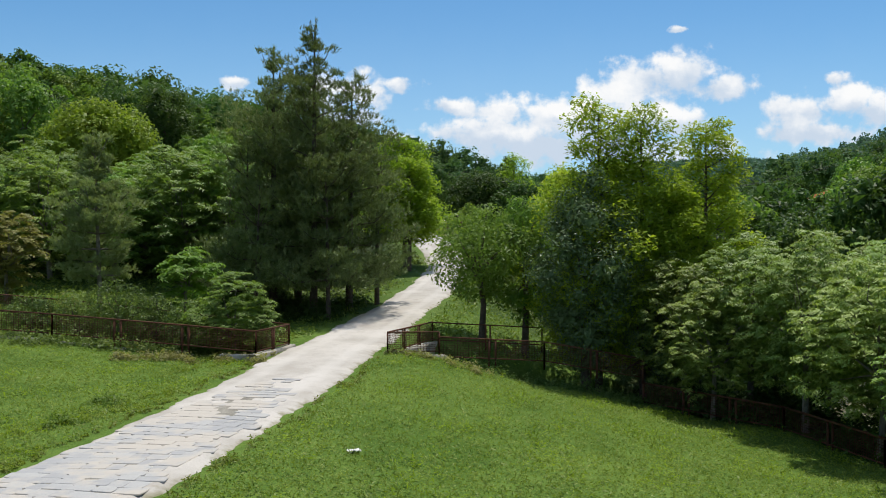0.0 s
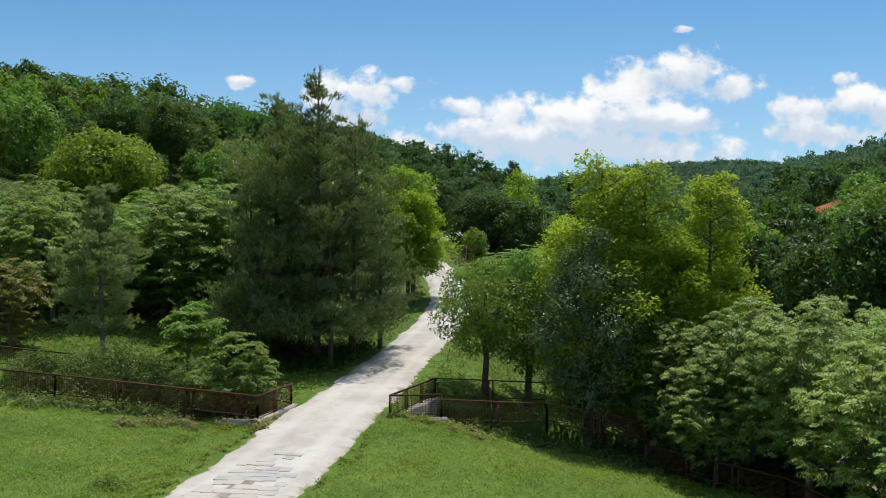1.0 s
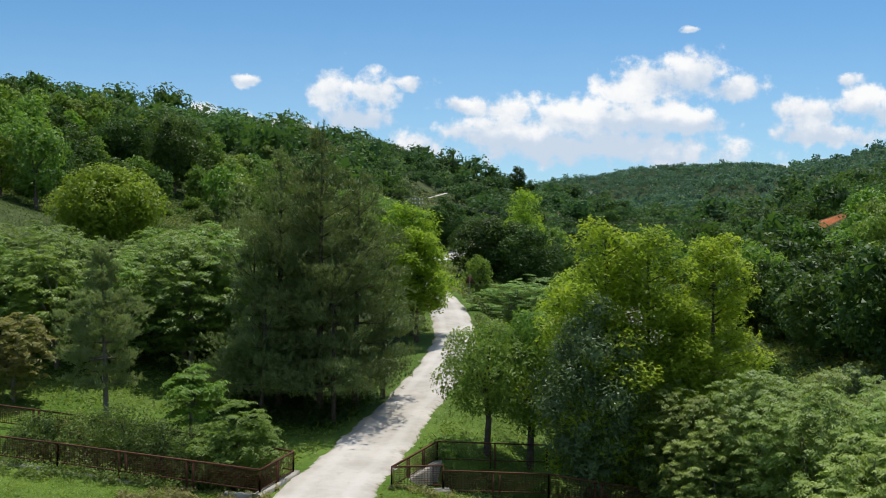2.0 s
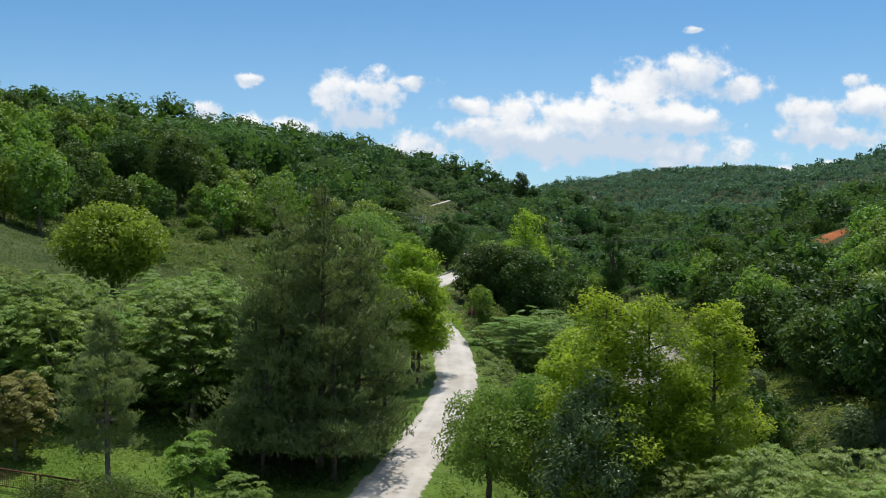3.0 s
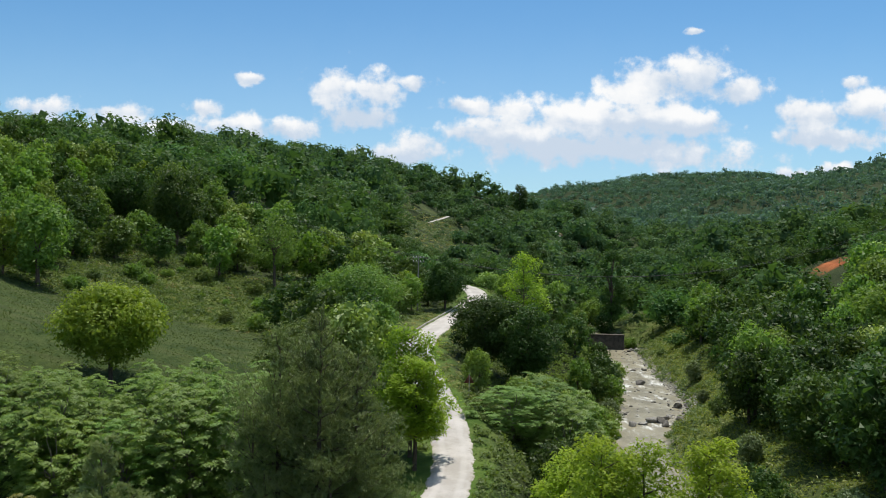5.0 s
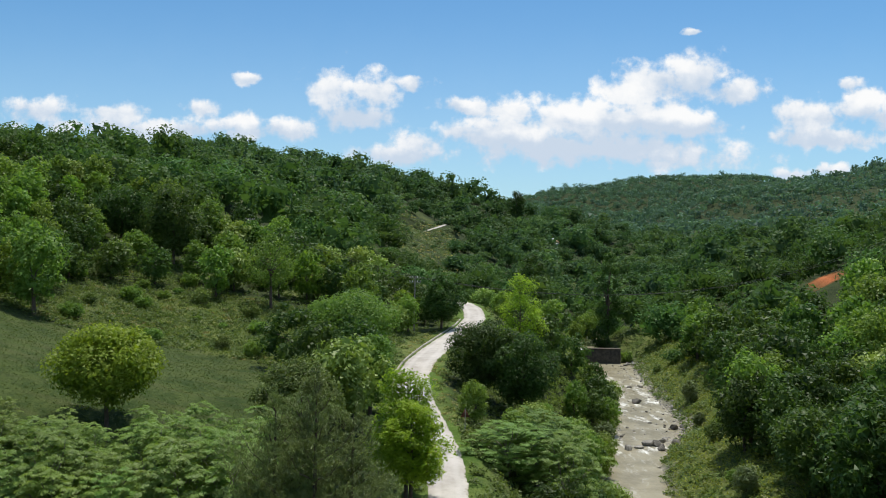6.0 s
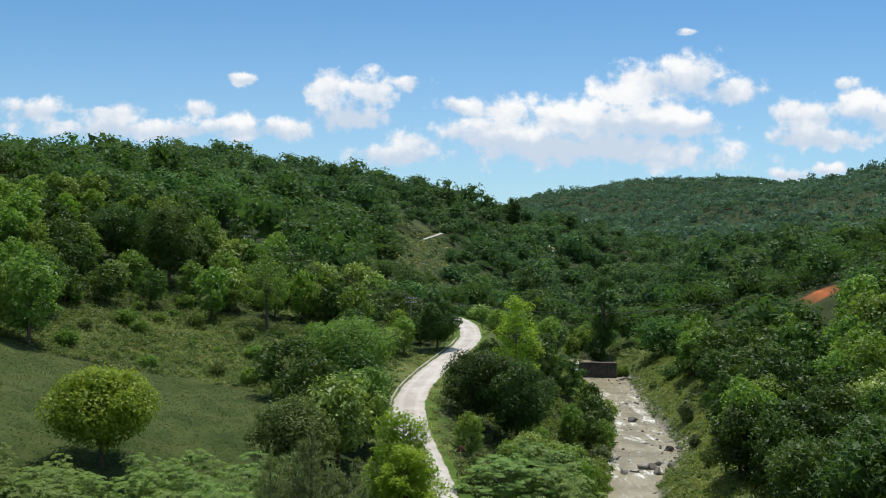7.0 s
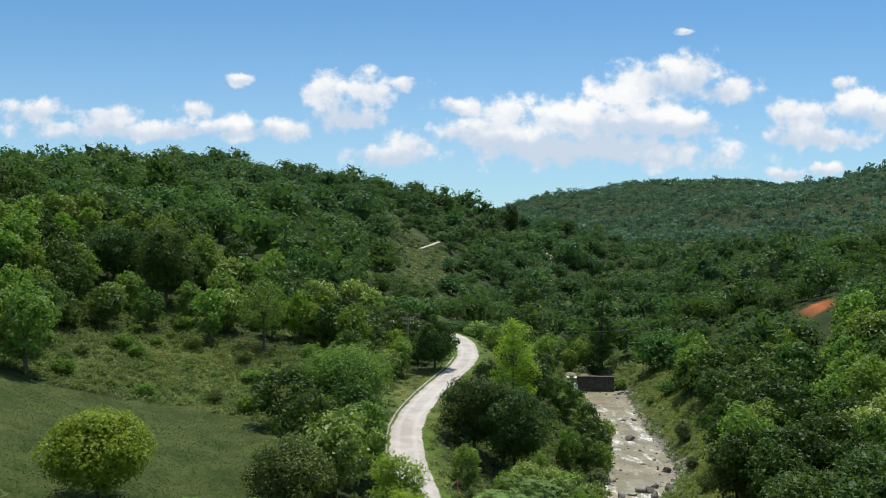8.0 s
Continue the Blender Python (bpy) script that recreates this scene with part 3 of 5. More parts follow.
def stream_mesh(line, rapid):
    me = ribbon("stream", np.column_stack([line[:, :3], line[:, 3] + 1.3]), 0.0, M_WATER, 13, 0.8, 5, 0.0)
    y = np.repeat(line[:, 1], 13)
    paint(me, "rapid", np.interp(y, *rapid))
    return me


tagged(new("stream", stream_mesh(FLOW, ([100, 112, 118, 122, 127, 134, 140, 178, 188, 200, 203], [0.3, 0.4, 1.0, 0.9, 0.3, 0.4, 0.95, 1.0, 0.3, 0.2, 1.0]))), "shallow silty stream running over stones", "water", "", "structure")
tagged(new("stream", stream_mesh(UPPER, ([200, 300], [0.0, 0.2]))), "still silty water held above the weir", "water", "", "structure")

# ---- plants: builders ----


def lobe_set(g, count, radius, low, high, size=0.40, flat=1.0, open_top=0.0):
    """Rounded masses of leaves round the crown's outside: x, y, z, radius."""
    k = np.arange(count) + 0.5
    up = 1 - 2 * k / count
    ang = k * 2.39996 + g.uniform(0, 6.28)
    ring = np.sqrt(1 - up**2)
    r = radius * size * g.uniform(0.55, 1.4, count)
    mid, half = (low + high) / 2, (high - low) / 2
    reach = np.maximum(radius - r, 0.1) * g.uniform(0.6, 1.18, count)
    lift = np.maximum(half - r * flat, 0.1) * g.uniform(0.72, 1.1, count)
    wide = np.where(up < 0, 1.0 - 0.25 * open_top * up * up, 1.0)
    return np.stack([np.cos(ang) * ring * reach * wide, np.sin(ang) * ring * reach * wide, mid + up * lift, r], axis=1)


def lobe_points(g, lobes, count, flat=1.0, shell=(0.70, 1.10), below=0.5):
    """Places and outward ways on the lobes, thinned where one lobe hides in another."""
    share = lobes[:, 3] ** 2
    pick = g.choice(len(lobes), size=int(count * 1.6), p=share / share.sum())
    d = unit(g.normal(size=(len(pick), 3)))
    keep = (d[:, 2] > -0.35) | (g.uniform(size=len(pick)) < below)
    pick, d = pick[keep], d[keep]
    p = lobes[pick, :3] + d * (lobes[pick, 3] * g.uniform(*shell, len(pick)))[:, None] * np.array([1, 1, flat])
    buried = np.zeros(len(p), bool)
    for x, y, z, r in lobes:
        buried |= np.sum(((p - (x, y, z)) / (r, r, r * flat)) ** 2, axis=1) < 0.16
    p, d = p[~buried][:count], d[~buried][:count]
    return p, d


def inner(g, lobes, fill, flat=1.0, each=20):
    """Larger shaded leaves deep inside every lobe."""
    n = len(lobes) * each
    at = np.repeat(lobes, each, axis=0)
    r = at[:, 3] * fill
    p = at[:, :3] + unit(g.normal(size=(n, 3))) * (r * g.uniform(0.2, 1.0, n))[:, None] * (1, 1, flat)
    v, f = blades(p, unit(g.normal(size=(n, 3))), 1.0, 0.7, g, 0.2)
    size = np.repeat(at[:, 3] * 0.62, 3)[:, None]
    middle = np.repeat(p, 3, axis=0)
    return middle + (v - middle) * size, f


def leafy(g, lobes, count, length, width, fill=0.7, flat=1.0, up=0.45, droop=0.3):
    p, d = lobe_points(g, lobes, count, flat)
    n = unit(d * 0.85 + np.array([0, 0, up]) + g.normal(size=p.shape) * 0.5)
    out = [blades(p, n, length, width, g, droop)]
    if fill:
        out.append(inner(g, lobes, fill, flat))
    return out


def compound(g, tips, ways, leaf, leaflets=6, fronds=8, leaflet=(0.16, 0.06)):
    """Rosettes of drooping feather-shaped leaves, as on ailanthus, elder and walnut."""
    n = len(tips)
    ang = np.arange(fronds) * 6.283 / fronds + g.uniform(0, 6.28, (n, 1)) + g.normal(size=(n, fronds)) * 0.25
    flat_way = np.stack([np.cos(ang), np.sin(ang), g.uniform(-0.15, 0.55, (n, fronds))], axis=-1) + ways[:, None] * 0.55
    flat_way = unit(flat_way)
    size = leaf * g.uniform(0.7, 1.2, (n, fronds))
    s = np.linspace(0.25, 1.0, leaflets)
    pos = tips[:, None, None] + flat_way[:, :, None] * (size[:, :, None] * s)[..., None]
    pos[..., 2] -= 0.55 * size[:, :, None] * s**2
    side = unit(np.cross(flat_way, [0, 0, 1.0]))
    sign = np.where(np.arange(leaflets) % 2 == 0, 1.0, -1.0)
    tangent = side[:, :, None] * sign[:, None] + flat_way[:, :, None] * 0.45
    pos = pos + tangent * leaflet[0] * 0.4
    up = np.array([0, 0, 1.0]) + flat_way[:, :, None] * 0.5 + side[:, :, None] * sign[:, None] * 0.25
    pos, tangent, up = (a.reshape(-1, 3) for a in np.broadcast_arrays(pos, tangent, up))
    up = unit(up + g.normal(size=pos.shape) * 0.18)
    return blades(pos.copy(), up, leaflet[0], leaflet[1], g, 0.35, tangent)


def branches(g, lobes, trunk_top, base_r, fork=0.45, sides=5, limit=14):
    """A trunk that forks into limbs which reach into the lobes."""
    out = []
    top = np.array([g.normal() * 0.1, g.normal() * 0.1, trunk_top])
    mid = top * 0.5 + np.array([g.normal() * 0.06, g.normal() * 0.06, 0]) * trunk_top * 0.4
    out.append(tube([(0, 0, -0.5), (0, 0, 0.0), mid, top], [base_r * 1.7, base_r * 1.25, base_r, base_r * 0.7], 8))
    order = np.argsort(-lobes[:, 3])[:limit]
    for x, y, z, r in lobes[order]:
        start = top + (mid - top) * g.uniform(0, fork)
        elbow = start * 0.5 + np.array([x, y, z]) * 0.5 + np.array([-x * 0.1, -y * 0.1, r * 0.2])
        out.append(limb(start, elbow, base_r * 0.5, base_r * 0.3, g, 0.1, 4, sides))
        out.append(limb(elbow, (x, y, z + r * 0.3), base_r * 0.3, base_r * 0.08, g, 0.12, 4, sides))
    return out


def plant(name, trunk, crown, bark, leaves, at, label, category, group="", turn=0.0, smooth=False):
    ob = thing(name, at, label, category, group, "", turn)
    if trunk:
        part("trunk", sheet("trunk", *joined(trunk), bark, True), ob)
    part("crown", sheet("crown", *joined(crown), leaves), ob)
    return ob


def compound_tree(seed, high, radius, low, rosettes, leaf=0.5, leaflet=(0.18, 0.07), leaflets=6, fronds=8, lobes=14, size=0.36, flat=0.75):
    g = np.random.default_rng(seed)
    ls = lobe_set(g, lobes, radius, low, high - leaf * 0.4, size, flat)
    p, d = lobe_points(g, ls, rosettes, flat, (0.84, 1.04), 0.35)
    crown = [compound(g, p, unit(d + (0, 0, 0.5)), leaf, leaflets, fronds, leaflet)]
    return branches(g, ls, low + (high - low) * 0.35, 0.03 + high * 0.014), crown


def fine_tree(seed, high, radius, low, leaves, length, width, lobes=14, size=0.38, flat=0.9, fill=0.55, up=0.45, limit=14):
    g = np.random.default_rng(seed)
    ls = lobe_set(g, lobes, radius, low, high, size, flat)
    return branches(g, ls, low + (high - low) * 0.4, 0.03 + high * 0.015, limit=limit), leafy(g, ls, leaves, length, width, fill, flat, up)


def layered_tree(seed, high, radius, low, leaves, length, width, tiers=9):
    """Locust: a slim stem with many separate, flat, airy sprays."""
    g = np.random.default_rng(seed)
    k = np.arange(tiers * 3)
    h = low + (high - low) * (k + g.uniform(0, 1, len(k))) / len(k)
    f = (h - low) / (high - low)
    reach = radius * (0.35 + 0.75 * np.sin(np.pi * np.clip(f * 0.9 + 0.12, 0, 1))) * g.uniform(0.35, 0.95, len(k))
    ang = k * 2.39996 + g.normal(size=len(k)) * 0.3
    r = radius * g.uniform(0.34, 0.56, len(k)) * (1.15 - 0.4 * f)
    ls = np.stack([np.cos(ang) * reach, np.sin(ang) * reach, h, r], axis=1)
    p, d = lobe_points(g, ls, leaves, 0.62, (0.4, 1.1), 0.7)
    n = unit(np.array([0, 0, 0.9]) + d * 0.3 + g.normal(size=p.shape) * 0.4)
    crown = [blades(p, n, length, width, g, 0.4)]
    stem = [tube([(0, 0, -0.5), (0, 0, 0), (0.1, 0.05, high * 0.5), (0.0, 0.1, high * 0.97)], [0.24, 0.18, 0.11, 0.02], 7)]
    for x, y, z, q in ls:
        stem.append(limb((0.05, 0.05, z - 0.35 * math.hypot(x, y) - 0.2), (x, y, z), 0.045, 0.012, g, 0.1, 4, 5))
    return stem, crown


def pine_tree(seed, high, radius, low, tuft=(0.26, 0.05), dense=1.0, lean=0.0, needles=6, gap=0.92):
    """Close whorls of upturned branches set with brush-like shoots; steep and narrow towards the tip."""
    g = np.random.default_rng(seed)
    stout = min(1.0, high / 13.0)
    trunk = [tube([(0, 0, -0.5), (0, 0, 0), (lean * 0.5, 0, high * 0.5), (lean, 0, high - 0.2)], [0.30 * stout, 0.22 * stout, 0.13 * stout, 0.02], 8)]
    tips, ways = [], []
    whorls = int((high - low) / gap)
    for w in range(whorls):
        f = min(max((w + g.uniform(-0.25, 0.25)) / whorls, 0.0), 1.0)
        h = low + (high - 0.5 - low) * f
        spread = radius * (0.88 + 0.28 * math.sin(f * 9 + seed)) * (1 - f) ** 0.62 + 0.22
        for b in range(5 if f < 0.75 else 4):
            ang = b * 6.283 / 5 + w * 2.4 + g.normal() * 0.35
            reach = min(spread * g.uniform(0.55, 1.2), radius * 1.15)
            base = np.array([lean * h / high, 0, h])
            out = np.array([np.cos(ang), np.sin(ang), 0])
            steep = 0.12 + 1.5 * f**2.2
            bend = base + out * reach * 0.6 + np.array([0, 0, reach * (0.55 * steep - 0.10 * (1 - f))])
            end = base + out * reach + np.array([0, 0, reach * (steep * 1.15 + 0.10)])
            trunk.append(tube([base, bend, end], [0.045 * (1.1 - f) + 0.010, 0.025, 0.006], 4))
            pads = max(2, int(reach * 1.7 + 0.6))
            for q in range(pads):
                at = 0.28 + 0.76 * (q + g.uniform(0.3, 1.0)) / pads
                spot_at = base + (bend - base) * at / 0.6 if at < 0.6 else bend + (end - bend) * (at - 0.6) / 0.4
                wide = (0.08 + 0.13 * reach) * g.uniform(0.7, 1.4)
                swing = np.cross(out, (0, 0, 1.0)) * g.normal() * 0.24 * reach * (1.15 - 0.6 * at)
                count = int(30 * dense * (0.3 + 1.9 * wide))
                tips.append(spot_at + swing + np.clip(g.normal(size=(count, 3)), -1.7, 1.7) * np.array([wide, wide, wide * 0.30 + 0.04]))
                ways.append(unit(out * 0.4 + np.array([0, 0, 0.9]) + g.normal(size=(count, 3)) * 0.22))
    for k in range(4):
        lift = np.linspace(0, 0.9, 7)[:, None] * np.array([0, 0, 1.0])
        tips.append(np.array([lean, 0, high - 1.0]) + g.normal(size=3) * (0.16, 0.16, 0.2) + lift)
        ways.append(np.tile([0, 0, 1.0], (7, 1)))
    tips, ways = np.concatenate(tips), np.concatenate(ways)
    tips = np.repeat(tips, needles, axis=0)
    t = unit(np.repeat(ways, needles, axis=0) + g.normal(size=tips.shape) * 0.48)
    n = unit(np.cross(t, g.normal(size=t.shape)) * 0.7 + (0, 0, 0.35))
    return trunk, [blades(tips + t * tuft[0] * 0.45, n, tuft[0], tuft[1], g, 0.05, t)]


def rooted(x, y, sink=0.05):
    return (x, y, at_ground(x, y, sink))


# ---- plants: the ones round the gate ----
for i, (x, y, top, r, low, turn) in enumerate([(-8.7, 45.6, 14.2, 3.3, 1.6, 0), (-6.5, 44.6, 15.3, 3.6, 1.9, 80), (-4.9, 46.4, 12.9, 3.1, 1.7, 200), (-3.6, 48.4, 9.4, 1.9, 1.6, 140), (-10.0, 45.2, 9.6, 2.5, 1.0, 300), (-5.6, 43.4, 8.4, 2.8, 1.9, 30), (-7.8, 47.8, 13.6, 3.4, 1.2, 250), (-9.2, 43.6, 7.2, 2.4, 1.7, 10)]):
    gz = at_ground(x, y)
    t, c = pine_tree(40 + i, top - gz, r, low, (0.27, 0.034), 1.0, 0.2 * math.sin(i * 2.0), 7)
    plant("pine_tree", t, c, M_BARK, M_PINE, (x, y, gz), "tall dark green pine in a dense clump beside the road", "tree", "pines beside the road", turn)
t, c = pine_tree(61, 9.2 - at_ground(-15.8, 41.0), 1.9, 1.9, (0.24, 0.030), 1.5, -0.3, 9, 0.6)
plant("pine_tree", t, c, M_PALEBARK, M_YOUNGPINE, rooted(-15.8, 41.0), "young grey-green pine with a bent bare stem", "tree")

# The thicket of ailanthus behind the meadow corner.
AIL = []
for s in range(4):
    t, c = compound_tree(70 + s, 6.6 + 0.3 * s, 3.0, 0.2, 340, 0.35, (0.21, 0.088), 5, 7, 40, 0.27, 0.95)
    AIL.append((sheet("trunk", *joined(t), M_PALEBARK, True), sheet("crown", *joined(c), M_AILANTHUS)))


def put(kind, meshes, x, y, grow=1.0, turn=0.0, label="", category="", group="", sink=0.1, tall=1.0):
    ob = thing(kind, (0, 0, 0), label, category, group)
    part("trunk", meshes[0], ob)
    part("crown", meshes[1], ob)
    ob.matrix_basis = pose(x, y, at_ground(x, y, sink), 0, 0, turn) @ Matrix.Diagonal((grow, grow, grow * tall, 1))
    return ob


g = np.random.default_rng(5)
for y, x0, x1, grow in ((50.6, -33, -12.5, 0.82), (53.8, -35, -11.5, 0.92), (57.2, -37, -9.5, 0.95), (60.6, -39, -10, 0.9)):
    for x in np.arange(x0, x1, 3.7):
        xx, yy = x + g.normal() * 0.7, y + g.normal() * 0.8
        if math.hypot(xx + 15.8, yy - 41.0) < 2.6:
            continue
        z = at_ground(xx, yy)
        top = 10.9 + g.normal() * 0.35 - (0.9 if y < 52 else 0)
        top -= 1.4 * math.exp(-((xx + 0.385 * yy) / 2.6) ** 2)
        want = float(np.clip((top - z) / 6.9, 0.55, 1.25))
        put("ailanthus_tree", AIL[int(g.integers(4))], xx, yy, want, g.uniform(0, 360), "ailanthus tree with drooping feathered leaves in a dense thicket", "tree", "ailanthus thicket")

# Bushes past the lawn's boundary fence.
ELDER = []
for s in range(4):
    t, c = compound_tree(90 + s, 6.0, 2.7, 0.7, 700, 0.26, (0.145, 0.066), 5, 6, 46, 0.25, 0.85)
    ELDER.append((sheet("trunk", *joined(t), M_PALEBARK, True), sheet("crown", *joined(c), M_ELDER)))
for i, (x, y, top, wide) in enumerate([(9.6, 36.0, 4.2, 0.9), (12.0, 34.8, 5.0, 1.05), (14.8, 34.2, 5.1, 1.05), (12.6, 30.9, 4.8, 1.0), (15.6, 30.4, 5.1, 1.05), (18.6, 31.5, 5.0, 1.1), (13.4, 27.2, 4.0, 1.0), (16.2, 26.6, 4.4, 1.0), (15.4, 22.0, 3.2, 0.95), (14.5, 38.8, 4.2, 1.0), (18.0, 36.5, 4.5, 1.05), (10.2, 33.6, 3.0, 0.8), (14.2, 24.3, 3.0, 0.85)]):
    z = at_ground(x, y)
    tall = (top - z) / (6.0 * wide)
    put("elder_bush", ELDER[i % 4], x, y, wide, i * 77, "broad pale green bush hanging over a rusted fence", "bush", "bushes beyond the lawn", 0.1, tall)

for i, (x, y, top, r) in enumerate([(6.7, 38.3, 10.1, 2.5), (8.7, 38.7, 9.8, 2.4), (12.1, 40.6, 9.6, 2.2), (10.3, 39.0, 6.6, 2.0), (6.2, 45.0, 7.6, 2.2)]):
    z = at_ground(x, y)
    t, c = layered_tree(110 + i, top - z, r, 2.4, 21000, 0.20, 0.10, 14)
    plant("locust_tree", t, c, M_BARK, M_LOCUST, (x, y, z), "slender bright yellow-green locust tree with airy sprays", "tree", "locust trees", i * 50)
z = at_ground(5.9, 36.7)
t, c = fine_tree(121, 7.4 - z, 2.6, 1.3, 17000, 0.16, 0.07, 30, 0.34, 1.0, 0.45)
plant("oleaster_tree", t, c, M_BARK, M_OLEASTER, (5.9, 36.7, z), "dense dark tree with small silvery grey-green leaves", "tree")
z = at_ground(8.3, 37.0)
t, c = fine_tree(122, 3.4 - z, 1.7, 0.4, 9000, 0.13, 0.05, 16, 0.34, 1.0, 0.0)
plant("oleaster_bush", t, c, M_BARK, M_OLEASTER, (8.3, 37.0, z), "silvery grey-green bush beside the boundary fence", "bush")
for i, (x, y, top, r, low) in enumerate([(1.75, 40.4, 6.1, 2.9, 1.3), (3.8, 41.2, 6.5, 2.2, 1.5)]):
    z = at_ground(x, y)
    t, c = fine_tree(131 + i, top - z, r, low, 9500, 0.17, 0.085, 26, 0.30, 0.7, 0.0)
    plant("cherry_tree", t, c, M_BARK, M_CHERRY, (x, y, z), "small spreading cherry tree with a thin dark trunk behind the railing", "tree", "cherry trees", i * 120)

# Shrubs in the ditch along the iron fence.
t, c = compound_tree(141, 3.3 - at_ground(-8.3, 35.2), 1.8, 0.2, 260, 0.34, (0.14, 0.07), 7, 8, 16, 0.40, 0.8)
plant("elder_shrub", t, c, M_PALEBARK, M_CHERRY, rooted(-8.3, 35.2), "leafy green shrub leaning over the fence corner", "bush")
t, c = compound_tree(142, 4.2 - at_ground(-11.0, 38.2), 1.3, 1.2, 100, 0.42, (0.20, 0.09), 6, 7, 10, 0.42, 0.5)
plant("ailanthus_sapling", t, c, M_PALEBARK, M_ASH, rooted(-11.0, 38.2), "young ailanthus with bright layered leaves", "tree")
for i, (x, y, h, r) in enumerate([(-13.2, 36.6, 2.9, 1.8), (-14.9, 36.8, 2.7, 1.6), (-11.8, 36.2, 2.4, 1.4), (-10.2, 35.6, 2.0, 1.3), (-17.4, 37.6, 2.2, 1.4)]):
    t, c = fine_tree(151 + i, h - at_ground(x, y), r, 0.1, 4500, 0.12, 0.06, 16, 0.36, 0.9, 0.0)
    plant("privet_shrub", t, c, M_BARK, M_SHRUB, rooted(x, y), "twiggy green shrub in the ditch behind the fence", "bush", "ditch shrubs", i * 60)
t, c = fine_tree(158, 2.6, 0.9, 0.3, 500, 0.12, 0.05, 10, 0.4, 1.0, 0.0)
plant("dry_shrub", t, c, M_PALEBARK, M_DRY, rooted(-16.0, 37.6), "half-dead shrub of bare grey twigs", "bush")
t, c = compound_tree(159, 4.8, 2.0, 0.1, 220, 0.34, (0.2, 0.085), 5, 7, 24, 0.32, 0.9)
plant("dry_ailanthus", t, c, M_PALEBARK, M_DRY, rooted(-21.2, 43.2), "ailanthus with browned orange leaves", "tree")

# ---- plants: along the road and over the field ----
z = at_ground(-26, 67.7)
t, c = fine_tree(171, 15.6 - z, 4.5, max(8.5 - z, 1.4), 14000, 0.27, 0.17, 34, 0.31, 0.85, 0.45)
plant("walnut_tree", t, c, M_BARK, M_WALNUT, (-26, 67.7, z), "round yellow-green walnut tree standing alone in the field", "tree")
for i, (x, y, top, r, low, mat, n, text) in enumerate([
        (-2.9, 66.5, 12.2, 2.6, 2.2, M_LOCUST, 6200, "bright green locust tree overhanging the road"),
        (-2.4, 63.4, 10.2, 2.1, 2.6, M_LOCUST, 5200, "lower bright green locust tree at the road's edge"),
        (-47.0, 150.0, 32.5, 6.4, 1.0, M_OAK, 4200, "large dark oak on the slope above the field"),
        (-57.0, 153.0, 32.0, 5.6, 0.8, M_OAK, 3600, "large dark oak on the slope above the field"),
        (4.0, 104.5, 13.8, 4.6, 0.6, M_OAK, 5600, "large dark green tree on the verge below the road"),
        (8.6, 102.5, 12.6, 4.4, 0.6, M_OAK, 5200, "dark green spreading tree on the verge below the road"),
        (-11.5, 106.0, 16.6, 6.2, 0.6, M_CHERRY, 7500, "large leafy green tree above the road"),
        (-7.4, 85.5, 13.4, 3.2, 0.5, M_CHERRY, 4500, "leafy green tree on the verge above the road"),
        (-12.2, 73.5, 12.2, 3.9, 0.4, M_SHRUB, 6000, "grey-green willow-like tree by the field corner"),
        (-1.2, 142.0, 17.2, 3.6, 0.5, M_OAK, 3800, "dark green oak beside the utility pole"),
        (10.4, 130.0, 17.6, 3.2, 0.8, M_LOCUST, 3600, "bright green locust tree on the bend"),
        (-27.6, 137.0, 23.6, 4.4, 2.4, M_CHERRY, 1300, "open almond tree with a crooked forked trunk"),
        (38.5, 216.0, 21.0, 4.0, 0.6, M_OAK, 3200, "tall dark poplar above the weir"),
        (21.0, 228.0, 20.5, 4.6, 0.6, M_OAK, 3200, "dark tree above the stream"),
        (33.0, 452.0, 51.5, 5.0, 0.6, M_OAK, 1500, "large dark oak alone on the ridge")]):
    z = at_ground(x, y)
    n, leaf = int(n * 2.1), 0.17 + y * 0.0011
    if mat is M_LOCUST:
        t, c = layered_tree(180 + i, top - z, r, low, int(n * 0.95), leaf * 1.05, leaf * 0.58, 13)
    else:
        t, c = fine_tree(180 + i, top - z, r, low, n, leaf, leaf * 0.66, 28, 0.32, 0.9, 0.0 if "almond" in text else 0.45)
    plant("almond_tree" if "almond" in text else "oak_tree" if "oak" in text else "roadside_tree", t, c, M_BARK, mat, (x, y, z), text, "tree", "", i * 40)
HEROES = np.array([(-2.6, 65, 4), (8.2, 80, 7), (-47, 150, 7), (-57, 153, 6), (5.8, 103.5, 8), (-11.5, 106, 7.5), (-7.4, 85.5, 4), (-12.2, 73.5, 5), (-1.2, 142, 4), (10.4, 130, 4), (-27.6, 137, 7), (38.5, 216, 5), (21, 228, 5), (-5.4, 140, 3), (84.8, 201, 7.5), (82, 193, 6.5), (79, 186, 6), (75.5, 178, 5.5)])

for x, y, top, wide, turn in ((5.6, 78.5, 6.9, 1.55, 20), (10.6, 77.5, 6.2, 1.4, 110), (8.6, 83.0, 6.9, 1.5, 230)):
    put("ailanthus_tree", AIL[int(turn) % 4], x, y, wide, turn, "broad domed ailanthus below the road's edge", "tree", "bank ailanthus", 0.1, (top - at_ground(x, y)) / (6.9 * wide))

